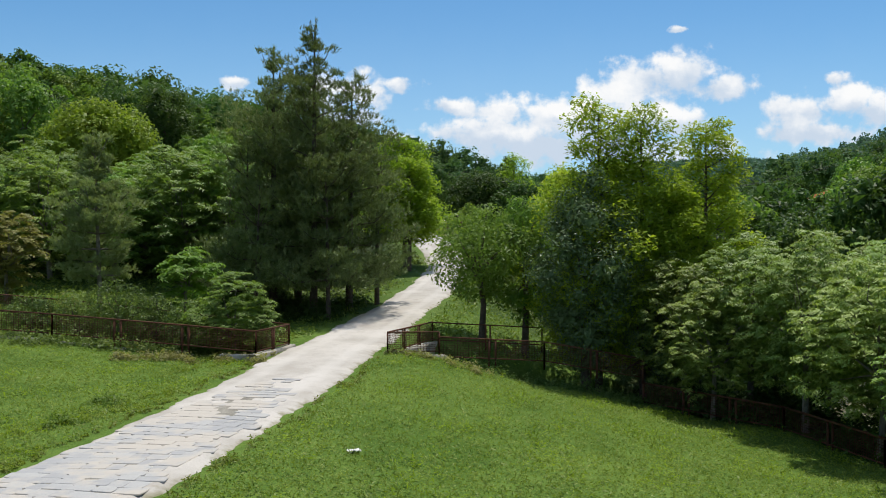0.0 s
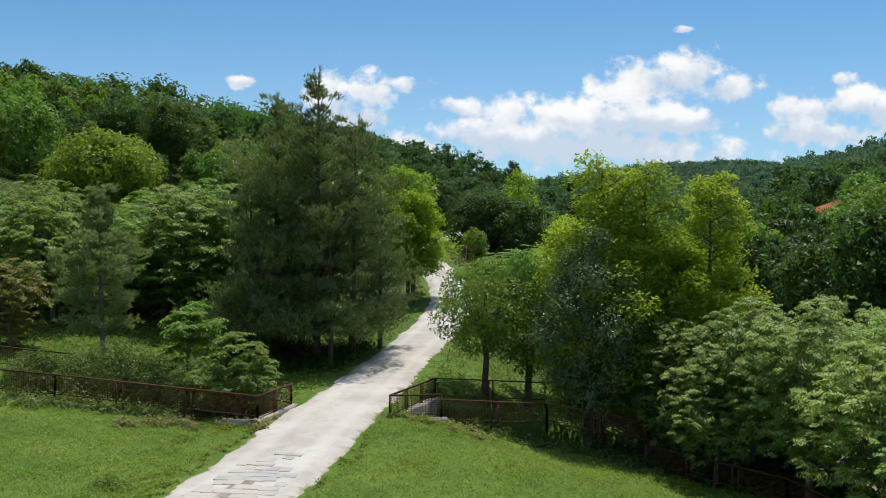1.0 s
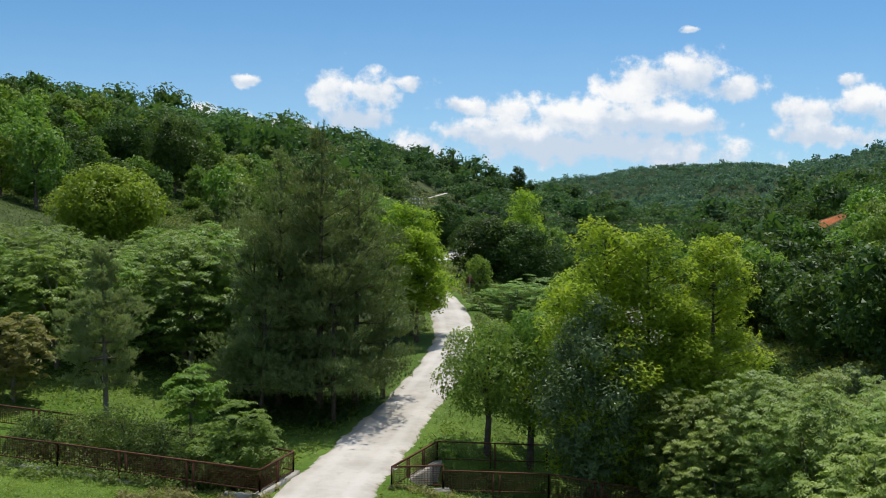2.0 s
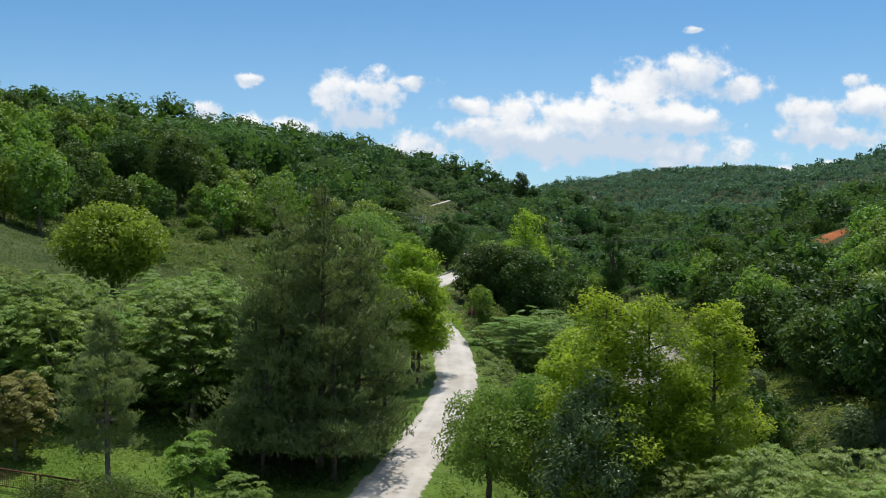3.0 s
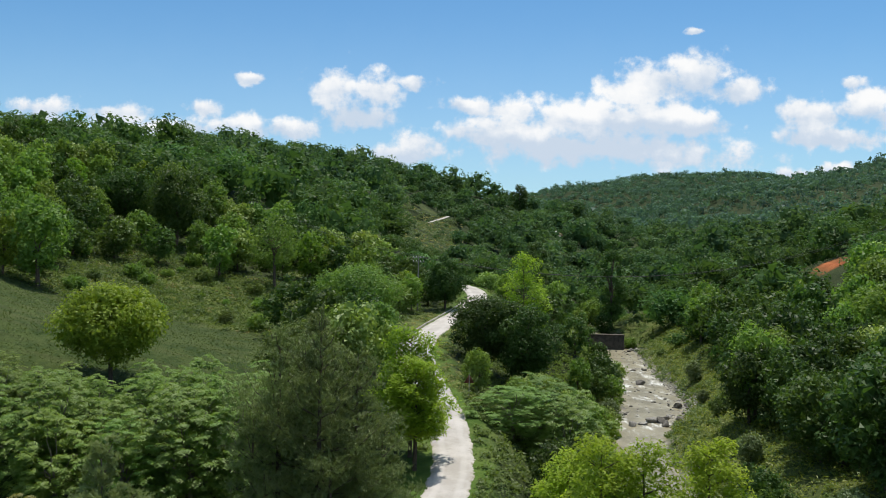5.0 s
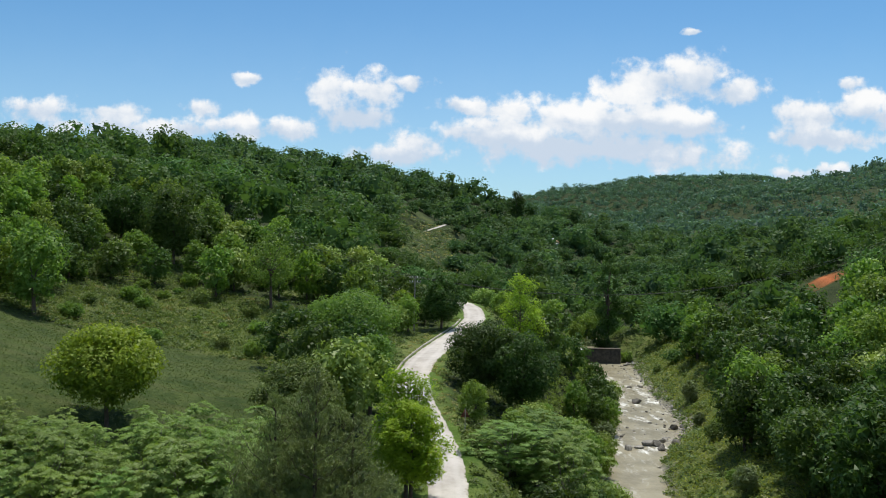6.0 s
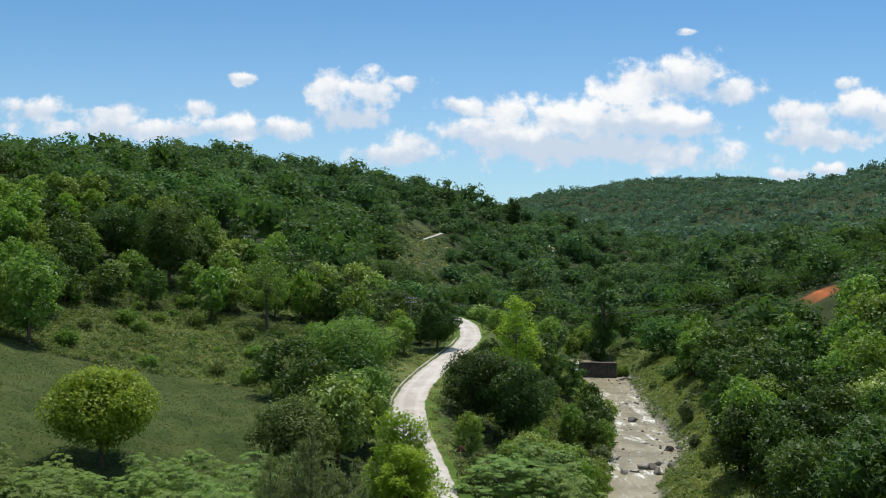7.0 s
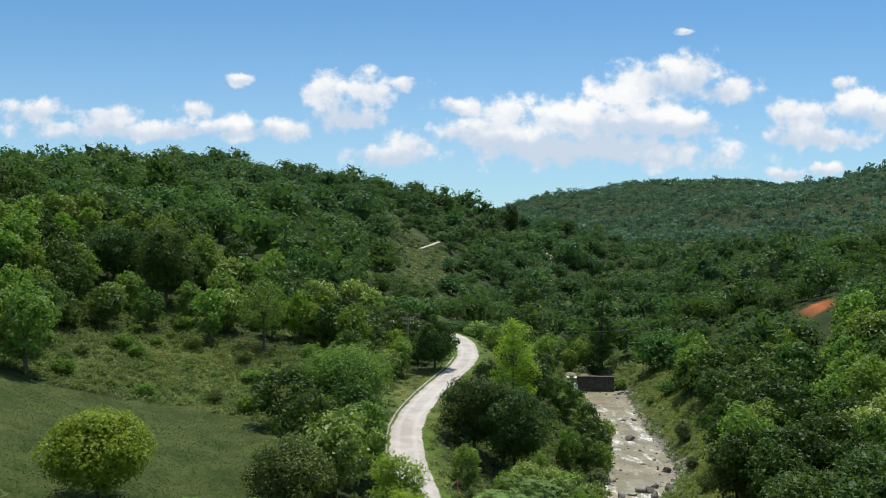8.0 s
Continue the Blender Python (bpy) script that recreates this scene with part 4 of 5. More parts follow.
MID, MID_FAR = [], []
for s, (high, r, low, n, mat) in enumerate([(8.0, 3.6, 0.2, 1500, M_OAK), (9.0, 3.2, 0.4, 1500, M_CHERRY), (7.0, 3.4, 0.2, 1500, M_ELDER), (3.6, 2.2, 0.0, 1000, M_SHRUB), (7.5, 3.0, 0.4, 1500, M_ASH), (3.0, 2.0, 0.0, 950, M_CHERRY), (6.0, 2.6, 0.0, 1500, M_REED)]):
    leaf = 0.44 if high > 5 else 0.30
    for store, share, grown in ((MID, 1.5, 0.82), (MID_FAR, 0.62, 1.25)):
        t, c = fine_tree(200 + s, high, r, low, int(n * share), leaf * grown, leaf * grown * 0.62, 22, 0.34, 0.85, 0.6, limit=3)
        store.append((sheet("trunk", *joined(t), M_BARK, True), sheet("crown", *joined(c), mat)))
KINDS = [("oak_tree", "dark green oak on the wooded slope"), ("ash_tree", "leafy mid-green tree on the slope"), ("elm_tree", "rounded grey-green tree on the slope"), ("hill_shrub", "low shrub on the grassy slope"), ("locust_tree", "bright green locust on the slope"), ("hill_shrub", "dark green bramble bush on the slope"), ("willow_bush", "pale grey-green willow bush on the stream bank")]


def free(x, y, gap):
    """Whether a plant may stand here: off the road, the water, the field and the placed trees."""
    a, b = np.array([x]), np.array([y])
    if beside(LINE, a, b)[0][0] < 3.0 + gap or beside(FAR_LINE, a, b)[0][0] < 3.0:
        return False
    d, r = beside(FLOW, a, b)
    if 140 < y < 203 and 0.118 * y < x < r[0, 0]:
        return False
    if d[0] < r[0, 3] + (0.8 if x < r[0, 0] else 1.5) + gap * 0.5 or beside(UPPER, a, b)[0][0] < 5:
        return False
    return not inside(FIELD_EDGE, a, b)[0] and bool(np.all(np.hypot(HEROES[:, 0] - x, HEROES[:, 1] - y) > HEROES[:, 2]))


g = np.random.default_rng(11)
near_count = 0
taken = []
for y in np.arange(46, 176, 5.4):
    for x in np.arange(-100, 112, 5.4):
        xx, yy = x + g.uniform(-2, 2), y + g.uniform(-2, 2)
        if abs(xx) > 0.54 * yy + 4 or not free(xx, yy, 2.2):
            continue
        d, r = beside(FLOW, np.array([xx]), np.array([yy]))
        openness = waves(np.array([xx]), np.array([yy]), 26, 12)[0]
        right = xx > r[0, 0]
        grassy = (-48 < xx < -12 and 104 < yy < 134) or (right and d[0] < 12)
        if (yy < 70 and xx < 5.5) or (yy < 52 and xx < 13) or (yy < 64 and xx > 0.5 * yy):
            continue
        if grassy:
            if g.uniform() < (0.25 if right else 0.35):
                continue
            k, grow = (3, 5, 6 if d[0] < 14 else 3)[int(g.integers(3))], g.uniform(0.25, 0.95)
        else:
            k = int(g.choice([0, 1, 2, 4, 5], p=[0.46, 0.22, 0.12, 0.08, 0.12]))
            if right and (yy < 95 or d[0] < 28):
                k = (0, 0, 0, 1, 0)[int(g.integers(5))]
            grow = g.uniform(0.75, 1.2)
            if not right and xx > -8:
                grow *= 0.75
            if right:
                grow *= 0.62 if abs(xx / yy - 0.4215) < 0.024 and yy > 105 else 1.22
        taken.append((xx, yy, 2.5))
        near_count += 1
        put(KINDS[k][0], (MID if yy < 118 else MID_FAR)[k], xx, yy, grow, g.uniform(0, 360), KINDS[k][1], "bush" if k in (3, 5, 6) else "tree", "slope trees", 0.25, g.uniform(0.85, 1.15))
# Trees that hide the stream below the bridge.
for i, (x, y, k, grow) in enumerate([(11, 51, 4, 0.85), (14.5, 54, 0, 0.95), (17.5, 58, 0, 0.9), (13, 60, 0, 0.85), (15, 66, 4, 0.9), (10, 66, 1, 0.7), (18.5, 50, 0, 0.9), (22, 55, 0, 0.9), (25, 61, 0, 0.8), (12.5, 72, 3, 1.1), (26, 74, 0, 0.8), (16, 88, 2, 0.75), (15, 96, 1, 0.8), (18, 104, 4, 0.75), (19.5, 112, 2, 0.7), (21.5, 121, 6, 0.7), (23, 127, 1, 0.7), (24.5, 137, 6, 0.8), (26.5, 147, 2, 0.75), (19.4, 162, 0, 0.8), (20.4, 172, 1, 0.8), (21.5, 184, 6, 0.9), (22.4, 196, 0, 0.9), (23.8, 186, 6, 0.4), (23.4, 176, 3, 0.6), (21.6, 166, 6, 0.4), (21.8, 156, 3, 0.7), (25.0, 200.5, 3, 0.9), (25.6, 205, 1, 0.8), (29.0, 208, 5, 0.9), (35.6, 207.4, 5, 0.8), (38.4, 207, 2, 0.5), (41.0, 206, 5, 1.0), (30.4, 213, 1, 0.8), (36.0, 213, 0, 0.8), (31.2, 206.0, 6, 0.75), (33.8, 206.4, 6, 0.7), (26.6, 207.0, 6, 0.85), (32.6, 210, 6, 0.95), (33.6, 217, 1, 0.9), (33, 224, 0, 0.9), (37, 232, 1, 0.9), (40, 242, 0, 0.9), (44, 255, 1, 0.95), (48, 268, 0, 1.0)]):
    put(KINDS[k][0], (MID if y < 118 else MID_FAR)[k], x, y, grow, i * 47, KINDS[k][1] if k > 2 else "leafy tree on the stream's wooded bank", "tree", "bank trees", 0.25)

# ---- far woods ----


def wood_template(seed, leaves, high, radius, size, lobes=20, deep=40):
    g = np.random.default_rng(seed)
    ls = lobe_set(g, lobes, radius, 0.08 * high, high, 0.34, 0.9)
    p, d = lobe_points(g, ls, leaves, 0.9, (0.88, 1.03), 0.2)
    n = unit(d * 0.9 + np.array([0, 0, 0.3]) + g.normal(size=p.shape) * 0.28)
    v, f = blades(p, n, size, size * 0.72, g, 0.3)
    whole = np.tile([0, 0, high * 0.5, radius * 0.8], (1, 1))
    return (v, f), inner(g, whole, 0.8, high * 0.42 / (radius * 0.8), deep)


def wood(name, label, places, templates, mat, seed):
    """Many trees joined into one uncountable mass; every tree keeps a tint of its own."""
    g = np.random.default_rng(seed)
    vs, qs, ts, tints, k = [], [], [], [], 0
    for x, y, z, grow, tall in places:
        (lv, lf), (cv, cf) = templates[int(g.integers(len(templates)))]
        a = g.uniform(0, 6.28)
        turn = np.array([[np.cos(a), -np.sin(a), 0], [np.sin(a), np.cos(a), 0], [0, 0, 1]]).T
        both = np.concatenate([lv, cv]) @ turn * (grow, grow, grow * tall) + (x, y, z)
        vs.append(both)
        qs.append(lf + k)
        ts.append(cf + k + len(lv))
        patch = 0.5 + 0.35 * float(waves(np.array([x]), np.array([y]), 45, 23)[0])
        tints.append(np.full(len(both), np.clip(0.75 * g.uniform(0, 1) ** 1.6 + 0.45 * patch - 0.05, 0, 1)))
        k += len(both)
    me = sheet(name, np.concatenate(vs), np.concatenate(ts + qs), mat)
    paint(me, "tint", np.concatenate(tints))
    tagged(new(name, me), label, "woods", "", "stuff")
    return k


def spread(g, x0, x1, y0, y1, gap, keep, view=0.56):
    """Uneven places over a stretch of land, as seen from the valley."""
    out = []
    for y in np.arange(y0, y1, gap):
        xs = np.arange(max(x0, -view * y - 10), min(x1, view * y + 10), gap)
        xs = xs + g.uniform(-0.42, 0.42, len(xs)) * gap
        ys = y + g.uniform(-0.42, 0.42, len(xs)) * gap
        out.append(np.stack([xs, ys], axis=1))
    p = np.concatenate(out)
    return p[keep(p[:, 0], p[:, 1])]


def clearing(x, y):
    """Open stony scrub on the slope below the far stretch of road."""
    return (x / y > -0.064 + 0.006 * waves(x, y, 30, 51)) & (x / y < 0.004) & (y > 215) & (y < 347)


def hill_keep(x, y):
    d1, _ = beside(LINE, x, y)
    d2, r = beside(FLOW, x, y)
    d3, _ = beside(UPPER, x, y)
    d4, _ = beside(FAR_LINE, x, y)
    ok = (d1 > 6) & (d2 > r[:, 3] + 5) & ((d3 > 4.5) | (y > 208)) & (d4 > 4.5) & ~inside(FIELD_EDGE, x, y)
    for hx, hy, hr in HEROES:
        ok &= np.hypot(x - hx, y - hy) > hr
    ok &= ~((y < 204) & (x > 0.116 * y) & (x < r[:, 0]))
    ok &= ~((y > 392) & (x / y > -0.47) & (x / y < -0.31) & (waves(x, y, 30, 52) < 0.9))
    ok &= waves(x, y, 26, 12) < 0.85
    return ok


g = np.random.default_rng(21)
SHAPES = [(8.8, 5.4), (9.6, 5.0), (7.8, 5.6), (10.4, 4.8), (6.4, 4.8), (4.6, 3.8)]
FINE_WOODS = [wood_template(300 + s, 540, h, r, 0.58, 24) for s, (h, r) in enumerate(SHAPES)]
WOODS = [wood_template(300 + s, 250, h, r, 0.85) for s, (h, r) in enumerate(SHAPES)]
p = spread(g, -190, 270, 174, 520, 7.8, hill_keep, 0.53)
z = height(p[:, 0], p[:, 1])
grow = (0.55 + 1.15 * g.uniform(0, 1, len(p)) ** 2.2) * (1 + 0.22 * waves(p[:, 0], p[:, 1], 40, 19))
grow = np.minimum(grow, np.where(clearing(p[:, 0], p[:, 1]), np.interp(p[:, 1], [215, 255, 280], [0.8, 0.42, 0.2]), 9.0))
land = np.column_stack([p, z - 0.5 * grow, grow, g.uniform(0.75, 1.05, len(p))])
wood("hillside_woods", "mixed green woodland on the valley's nearer slopes", land[p[:, 1] < 265], FINE_WOODS, M_WOODS, 31)
wood("ridge_woods", "mixed green woodland climbing to the ridges", land[p[:, 1] >= 265], WOODS, M_RIDGEHAZE, 33)
FARW = [wood_template(320 + s, 34, h, r, 2.2, 14, 8) for s, (h, r) in enumerate([(9, 6.0), (10, 5.0), (8, 6.5), (7, 4.5)])]
p2 = spread(g, -260, 760, 520, 1420, 10.8, lambda x, y: (waves(x, y, 120, 15) < 1.1) & ~((x < 0) & (y > 620)), 0.53)
z2 = height(p2[:, 0], p2[:, 1])
wood("far_woods", "woods on the distant hills with haze tinted into their leaves", np.column_stack([p2, z2 - 1.0, 0.6 + 0.8 * g.uniform(0, 1, len(p2)) ** 1.8, g.uniform(0.75, 1.2, len(p2))]), FARW, M_FARHAZE, 32)


def mounds(name, label, places, size, leaves, leaf, mat, seed, squash=0.6):
    """Low leafy clumps, joined; places are x, y."""
    g = np.random.default_rng(seed)
    n = len(places)
    r = size * g.uniform(0.5, 1.4, n)
    base = np.column_stack([places, height(places[:, 0], places[:, 1])])
    d = unit(g.normal(size=(n, leaves, 3)))
    d[..., 2] = np.abs(d[..., 2])
    p = base[:, None] + d * (r[:, None] * g.uniform(0.35, 1.1, (n, leaves)))[..., None] * (1, 1, squash)
    p = p.reshape(-1, 3)
    way = unit(d.reshape(-1, 3) * 0.5 + np.array([0, 0, 0.6]) + g.normal(size=p.shape) * 0.5)
    v, f = blades(p, way, leaf, leaf * 0.55, g, 0.3)
    lone(name, sheet(name, v, f, mat), label, "undergrowth", "stuff")


def wild(n, x0, x1, y0, y1, gap, seed):
    g = np.random.default_rng(seed)
    p = np.stack([g.uniform(x0, x1, n), g.uniform(y0, y1, n)], axis=1)
    x, y = p.T
    d1, r1 = beside(LINE, x, y)
    d2, r2 = beside(FLOW, x, y)
    return p[(d1 > r1[:, 3] + gap) & (d2 > r2[:, 3] + 0.6) & ~inside(FIELD_EDGE, x, y) & (np.abs(x) < 0.62 * y + 3)]


p = wild(2600, -62, -6, 98, 172, 0.6, 71)
mounds("slope_scrub", "low brambles and tall grass over the hillside", p, 0.75, 34, 0.34, M_SHRUB, 72, 0.75)
p = np.concatenate([wild(2300, 22, 72, 70, 200, 0.6, 73), wild(900, 24, 52, 186, 238, 0.6, 86)])
mounds("bank_scrub", "rank grass and brambles on the stream's far bank", p, 0.75, 34, 0.34, M_SHRUB, 74, 0.75)
p = np.concatenate([wild(1800, -10, 32, 52, 200, 0.5, 75), wild(1300, 1, 13, 52, 130, 0.3, 85)])
mounds("verge_scrub", "long grass and brambles below the road", p, 0.6, 34, 0.28, M_SHRUB, 76, 0.75)
p = wild(900, 22, 50, 100, 205, 0.6, 77)
d2, r2 = beside(FLOW, p[:, 0], p[:, 1])
mounds("bank_reeds", "pale willow scrub at the water's edge", p[d2 < r2[:, 3] + 4.5], 0.7, 44, 0.32, M_REED, 78, 1.0)
p = wild(3000, 8, 32, 84, 204, 0.3, 91)
d2, r2 = beside(FLOW, p[:, 0], p[:, 1])
p = p[(p[:, 0] < r2[:, 0]) & (d2 < r2[:, 3] + 9)]
mounds("bank_brambles", "brambles and willow shoots on the steep near bank", p, 0.95, 40, 0.32, M_CHERRY, 92, 1.0)
p = wild(700, -6, 9, 80, 140, 0.2, 81)
d1, r1 = beside(LINE, p[:, 0], p[:, 1])
mounds("verge_straw", "yellowed dry grass along the road's lower verge", p[d1 < r1[:, 3] + 2.6], 0.4, 30, 0.2, M_STRAW, 82, 0.5)
p = wild(1500, -24, 6, 225, 350, 0.6, 87)
p = p[clearing(p[:, 0], p[:, 1]) & (beside(FAR_LINE, p[:, 0], p[:, 1])[0] > 2.2)]
mounds("stony_scrub", "thin grey-green scrub on a stony slope", p, 1.0, 22, 0.55, M_REED, 88, 0.7)
mounds("stony_straw", "bleached dry grass between the stones", p[::3] + 1.7, 0.8, 20, 0.5, M_STRAW, 89, 0.4)
p = wild(1300, -60, -10, 96, 140, 0.6, 79)
mounds("straw_scrub", "dry straw-coloured grass patches on the slope", p[waves(p[:, 0], p[:, 1], 14, 33) > 0.35], 0.55, 26, 0.3, M_STRAW, 80, 0.5)

# ---- built things: railings and kerbs at the culvert ----


def beam(a, b, wide, deep):
    """A straight square bar from a to b."""
    a, b = np.asarray(a, float), np.asarray(b, float)
    d = unit(b - a)
    ref = np.array([0, 0, 1.0]) if abs(d[2]) < 0.9 else np.array([1.0, 0, 0])
    s = unit(np.cross(d, ref)) * wide / 2
    u = unit(np.cross(s, d)) * deep / 2
    v = np.array([a - s - u, a + s - u, a + s + u, a - s + u, b - s - u, b + s - u, b + s + u, b - s + u])
    f = np.array([(0, 1, 2, 3), (7, 6, 5, 4), (0, 4, 5, 1), (1, 5, 6, 2), (2, 6, 7, 3), (3, 7, 4, 0)])
    return v, f


def bar(name, a, b, wide, deep, mat, parent, label=""):
    v, f = beam(a, b, wide, deep)
    return part(name, sheet(name, v, f, mat), parent, label)


def railing(points, panel, label, twin=0.26, mesh=True, high=0.85):
    """Welded iron railing along places on the ground: twin posts where panels meet, rails above and below, wire netting."""
    base = thing("iron_railing", (points[0][0], points[0][1], points[0][2]), label, "railing", "rusted railings")
    o = np.array(points[0], float)
    for a, b in zip(points[:-1], points[1:]):
        a, b = np.array(a, float) - o, np.array(b, float) - o
        span = np.linalg.norm(b - a)
        n = max(1, round(span / panel))
        up = np.array([0, 0, high])
        bar("top_rail", a + up, b + up, 0.07, 0.05, M_RUST, base)
        bar("bottom_rail", a + up * 0.12, b + up * 0.12, 0.04, 0.04, M_RUST, base)
        for k in range(n + 1):
            p = a + (b - a) * k / n
            way = (b - a) / span * twin / 2
            for q in ((p - way, p + way) if 0 < k < n else (p,)):
                bar("post", q - (0, 0, 0.25), q + up - (0, 0, 0.025), 0.065, 0.065, M_RUST, base)
        if mesh:
            for k in range(n):
                p, q = a + (b - a) * (k + 0.03) / n, a + (b - a) * (k + 0.97) / n
                wires = []
                for s in np.linspace(0.14, 0.94, 9):
                    wires.append(beam(p + up * s, q + up * s, 0.011, 0.011))
                for s in np.linspace(0, 1, int(span / n / 0.11)):
                    c = p + (q - p) * s
                    wires.append(beam(c + up * 0.12, c + up * 0.95, 0.011, 0.011))
                part("wire_netting", sheet("wire_netting", *joined(wires), M_RUST), base)
    return base


def low(x, y, lift=0.0):
    return (x, y, at_ground(x, y) + lift)


railing([(-24.0, 36.5, 0.95), (-15.2, 34.55, 0.52), (-6.9, 32.75, 0.02)], 2.9, "rusted brown iron railing along the ditch")
railing([(-6.9, 32.75, 0.02), (-6.2, 35.75, 0.02)], 1.45, "short rusted iron railing on a concrete kerb beside the road", 0.14)
railing([(-6.2, 35.75, 0.02), (-15.4, 38.6, 0.75), (-24.0, 40.6, 1.3)], 2.9, "rusted iron railing on the ditch's far side")
railing([(-2.12, 34.05, -0.14), (-0.45, 38.6, -0.12)], 1.55, "dark rusted iron railing beside the road", 0.2)
railing([(-2.12, 34.05, -0.14), (-0.15, 34.45, -0.16)], 2.0, "short dark iron railing at the culvert corner")
railing([(-0.15, 34.45, -0.36), (4.0, 35.1, -0.62), (8.0, 35.6, -1.35)], 2.6, "dark rusted iron railing along the shaded ditch")
railing([(-0.45, 38.6, -0.14), (4.4, 39.5, -0.45)], 2.4, "thin dark iron railing below the cherry trees", 0.2, False)
railing([low(8.0, 35.5), low(11.9, 31.0), low(12.9, 25.9), low(13.9, 20.0), low(14.5, 15.0)], 2.2, "rusted boundary fence in the shade of bushes")


def kerb(points, wide, high, label, seed):
    """A cast concrete edge with worn corners."""
    g = np.random.default_rng(seed)
    o = np.array(points[0], float)
    base = thing("concrete_kerb", tuple(o), label, "kerb")
    for a, b in zip(points[:-1], points[1:]):
        a, b = np.array(a, float) - o, np.array(b, float) - o
        n = 9
        line = a + (b - a) * np.linspace(0, 1, n)[:, None]
        d = unit((b - a) * (1, 1, 0))
        s = np.array([d[1], -d[0], 0])
        prof = [(-0.5, -1.0), (-0.5, -0.10), (-0.42, 0.0), (0.42, 0.0), (0.5, -0.10), (0.5, -1.0)]
        v = np.array([[p + s * (u * wide + g.normal() * 0.012) + (0, 0, w * high + g.normal() * 0.012) for u, w in prof] for p in line])
        i, j = np.meshgrid(np.arange(n - 1), np.arange(5), indexing="ij")
        q = (i * 6 + j).ravel()
        f = np.stack([q, q + 1, q + 7, q + 6], axis=1)
        caps = np.array([(0, 1, 2, 3), (0, 3, 4, 5), (6 * n - 6, 6 * n - 3, 6 * n - 4, 6 * n - 5), (6 * n - 6, 6 * n - 1, 6 * n - 2, 6 * n - 3)])
        part("kerb_length", sheet("kerb_length", v.reshape(-1, 3), np.concatenate([f, caps]), M_CONCRETE), base)


kerb([(-6.98, 32.5, 0.03), (-6.12, 36.0, 0.05)], 0.34, 0.75, "pale concrete kerb under the road railing", 1)
kerb([(-7.1, 32.62, 0.02), (-8.2, 32.85, 0.02)], 0.26, 0.5, "grey concrete ditch edge half hidden in weeds", 2)
kerb([low(-12.0, 33.72, 0.07), low(-15.2, 34.4, 0.08), low(-22, 35.9, 0.09)], 0.24, 0.45, "pale concrete edging along the ditch fence", 3)
kerb([(-2.3, 33.95, -0.13), (-0.3, 38.9, -0.1)], 0.36, 0.8, "concrete culvert edge beside the road", 4)
kerb([(-2.2, 33.95, -0.16), (0.1, 34.4, -0.2)], 0.5, 0.6, "broken concrete slab edge at the culvert corner", 5)

# ---- built things: the weir ----
weir = thing("weir", (30.8, 203.0, -4.6), "stained concrete weir wall across the stream", "weir")


def slab(name, x0, x1, y0, y1, z0, z1, batter, mat, parent, seed=0):
    g = np.random.default_rng(seed)
    n = 10
    xs = np.linspace(x0, x1, n)
    prof = [(y0 - batter, z0), (y0, z1 - 0.08), (y0 + 0.08, z1), (y1, z1), (y1, z0)]
    v = np.array([[(x, y + g.normal() * 0.03, z + g.normal() * 0.03) for y, z in prof] for x in xs])
    i, j = np.meshgrid(np.arange(n - 1), np.arange(4), indexing="ij")
    q = (i * 5 + j).ravel()
    e = 5 * (n - 1)
    caps = np.array([(0, 1, 3, 4), (1, 2, 3, 3), (e, e + 4, e + 3, e + 1)])[[0, 2]]
    return part(name, sheet(name, v.reshape(-1, 3), np.concatenate([np.stack([q, q + 5, q + 6, q + 1], axis=1), caps]), mat), parent)


slab("wall", 0, 8.3, -0.5, 0.9, -0.6, 3.55, 0.35, M_WETCONCRETE, weir, 1)
slab("coping", -0.1, 8.4, -0.62, 1.0, 3.56, 3.78, 0.0, M_WETCONCRETE, weir, 2)
slab("spillway", -4.1, -0.01, -0.1, 0.9, -0.6, 3.3, 0.9, M_WETCONCRETE, weir, 3)
slab("wing_wall", -5.6, -4.11, -0.8, 1.2, -0.6, 4.2, 0.2, M_WETCONCRETE, weir, 4)


def waterfall():
    n, m = 12, 12
    u, s = np.meshgrid(np.linspace(26.8, 30.75, n), np.linspace(0, 1, m))
    g = np.random.default_rng(4)
    y = 203.6 - 0.9 * s - 1.0 * s**2 + g.normal(size=u.shape) * 0.05
    z = -1.05 - 3.3 * s**2 + g.normal(size=u.shape) * 0.04
    a = (np.arange(m - 1)[:, None] * n + np.arange(n - 1)).ravel()
    me = sheet("waterfall", np.stack([u, y, z], axis=-1).reshape(-1, 3), np.stack([a, a + 1, a + n + 1, a + n], axis=1), M_FALL, True)
    tagged(new("waterfall", me), "white water falling over the spillway", "water", "", "structure")


waterfall()

# ---- stones in and along the stream ----
ROCKS = []
for s in range(7):
    g = np.random.default_rng(400 + s)
    v, f = BALL3
    w = v.copy()
    for _ in range(16):
        n = unit(g.normal(size=3))
        d = w @ n
        cut = g.uniform(0.30, 0.62)
        w = w - np.maximum(d - cut, 0)[:, None] * n
    w = w * (1 + 0.05 * np.sin(w @ g.normal(size=3) * 6))[:, None] * (1.0, g.uniform(0.7, 1.0), g.uniform(0.5, 0.75))
    ROCKS.append([sheet("boulder", w, f, m) for m in (M_BOULDER, M_DARKROCK)])


def boulder(x, y, z, size, turn, k, dark, label):
    ob = tagged(new("boulder", ROCKS[k % 7][int(dark)]), label, "rock", "stream boulders")
    ob.matrix_basis = pose(x, y, z, 0, 0, turn) @ Matrix.Diagonal((size, size, size, 1))


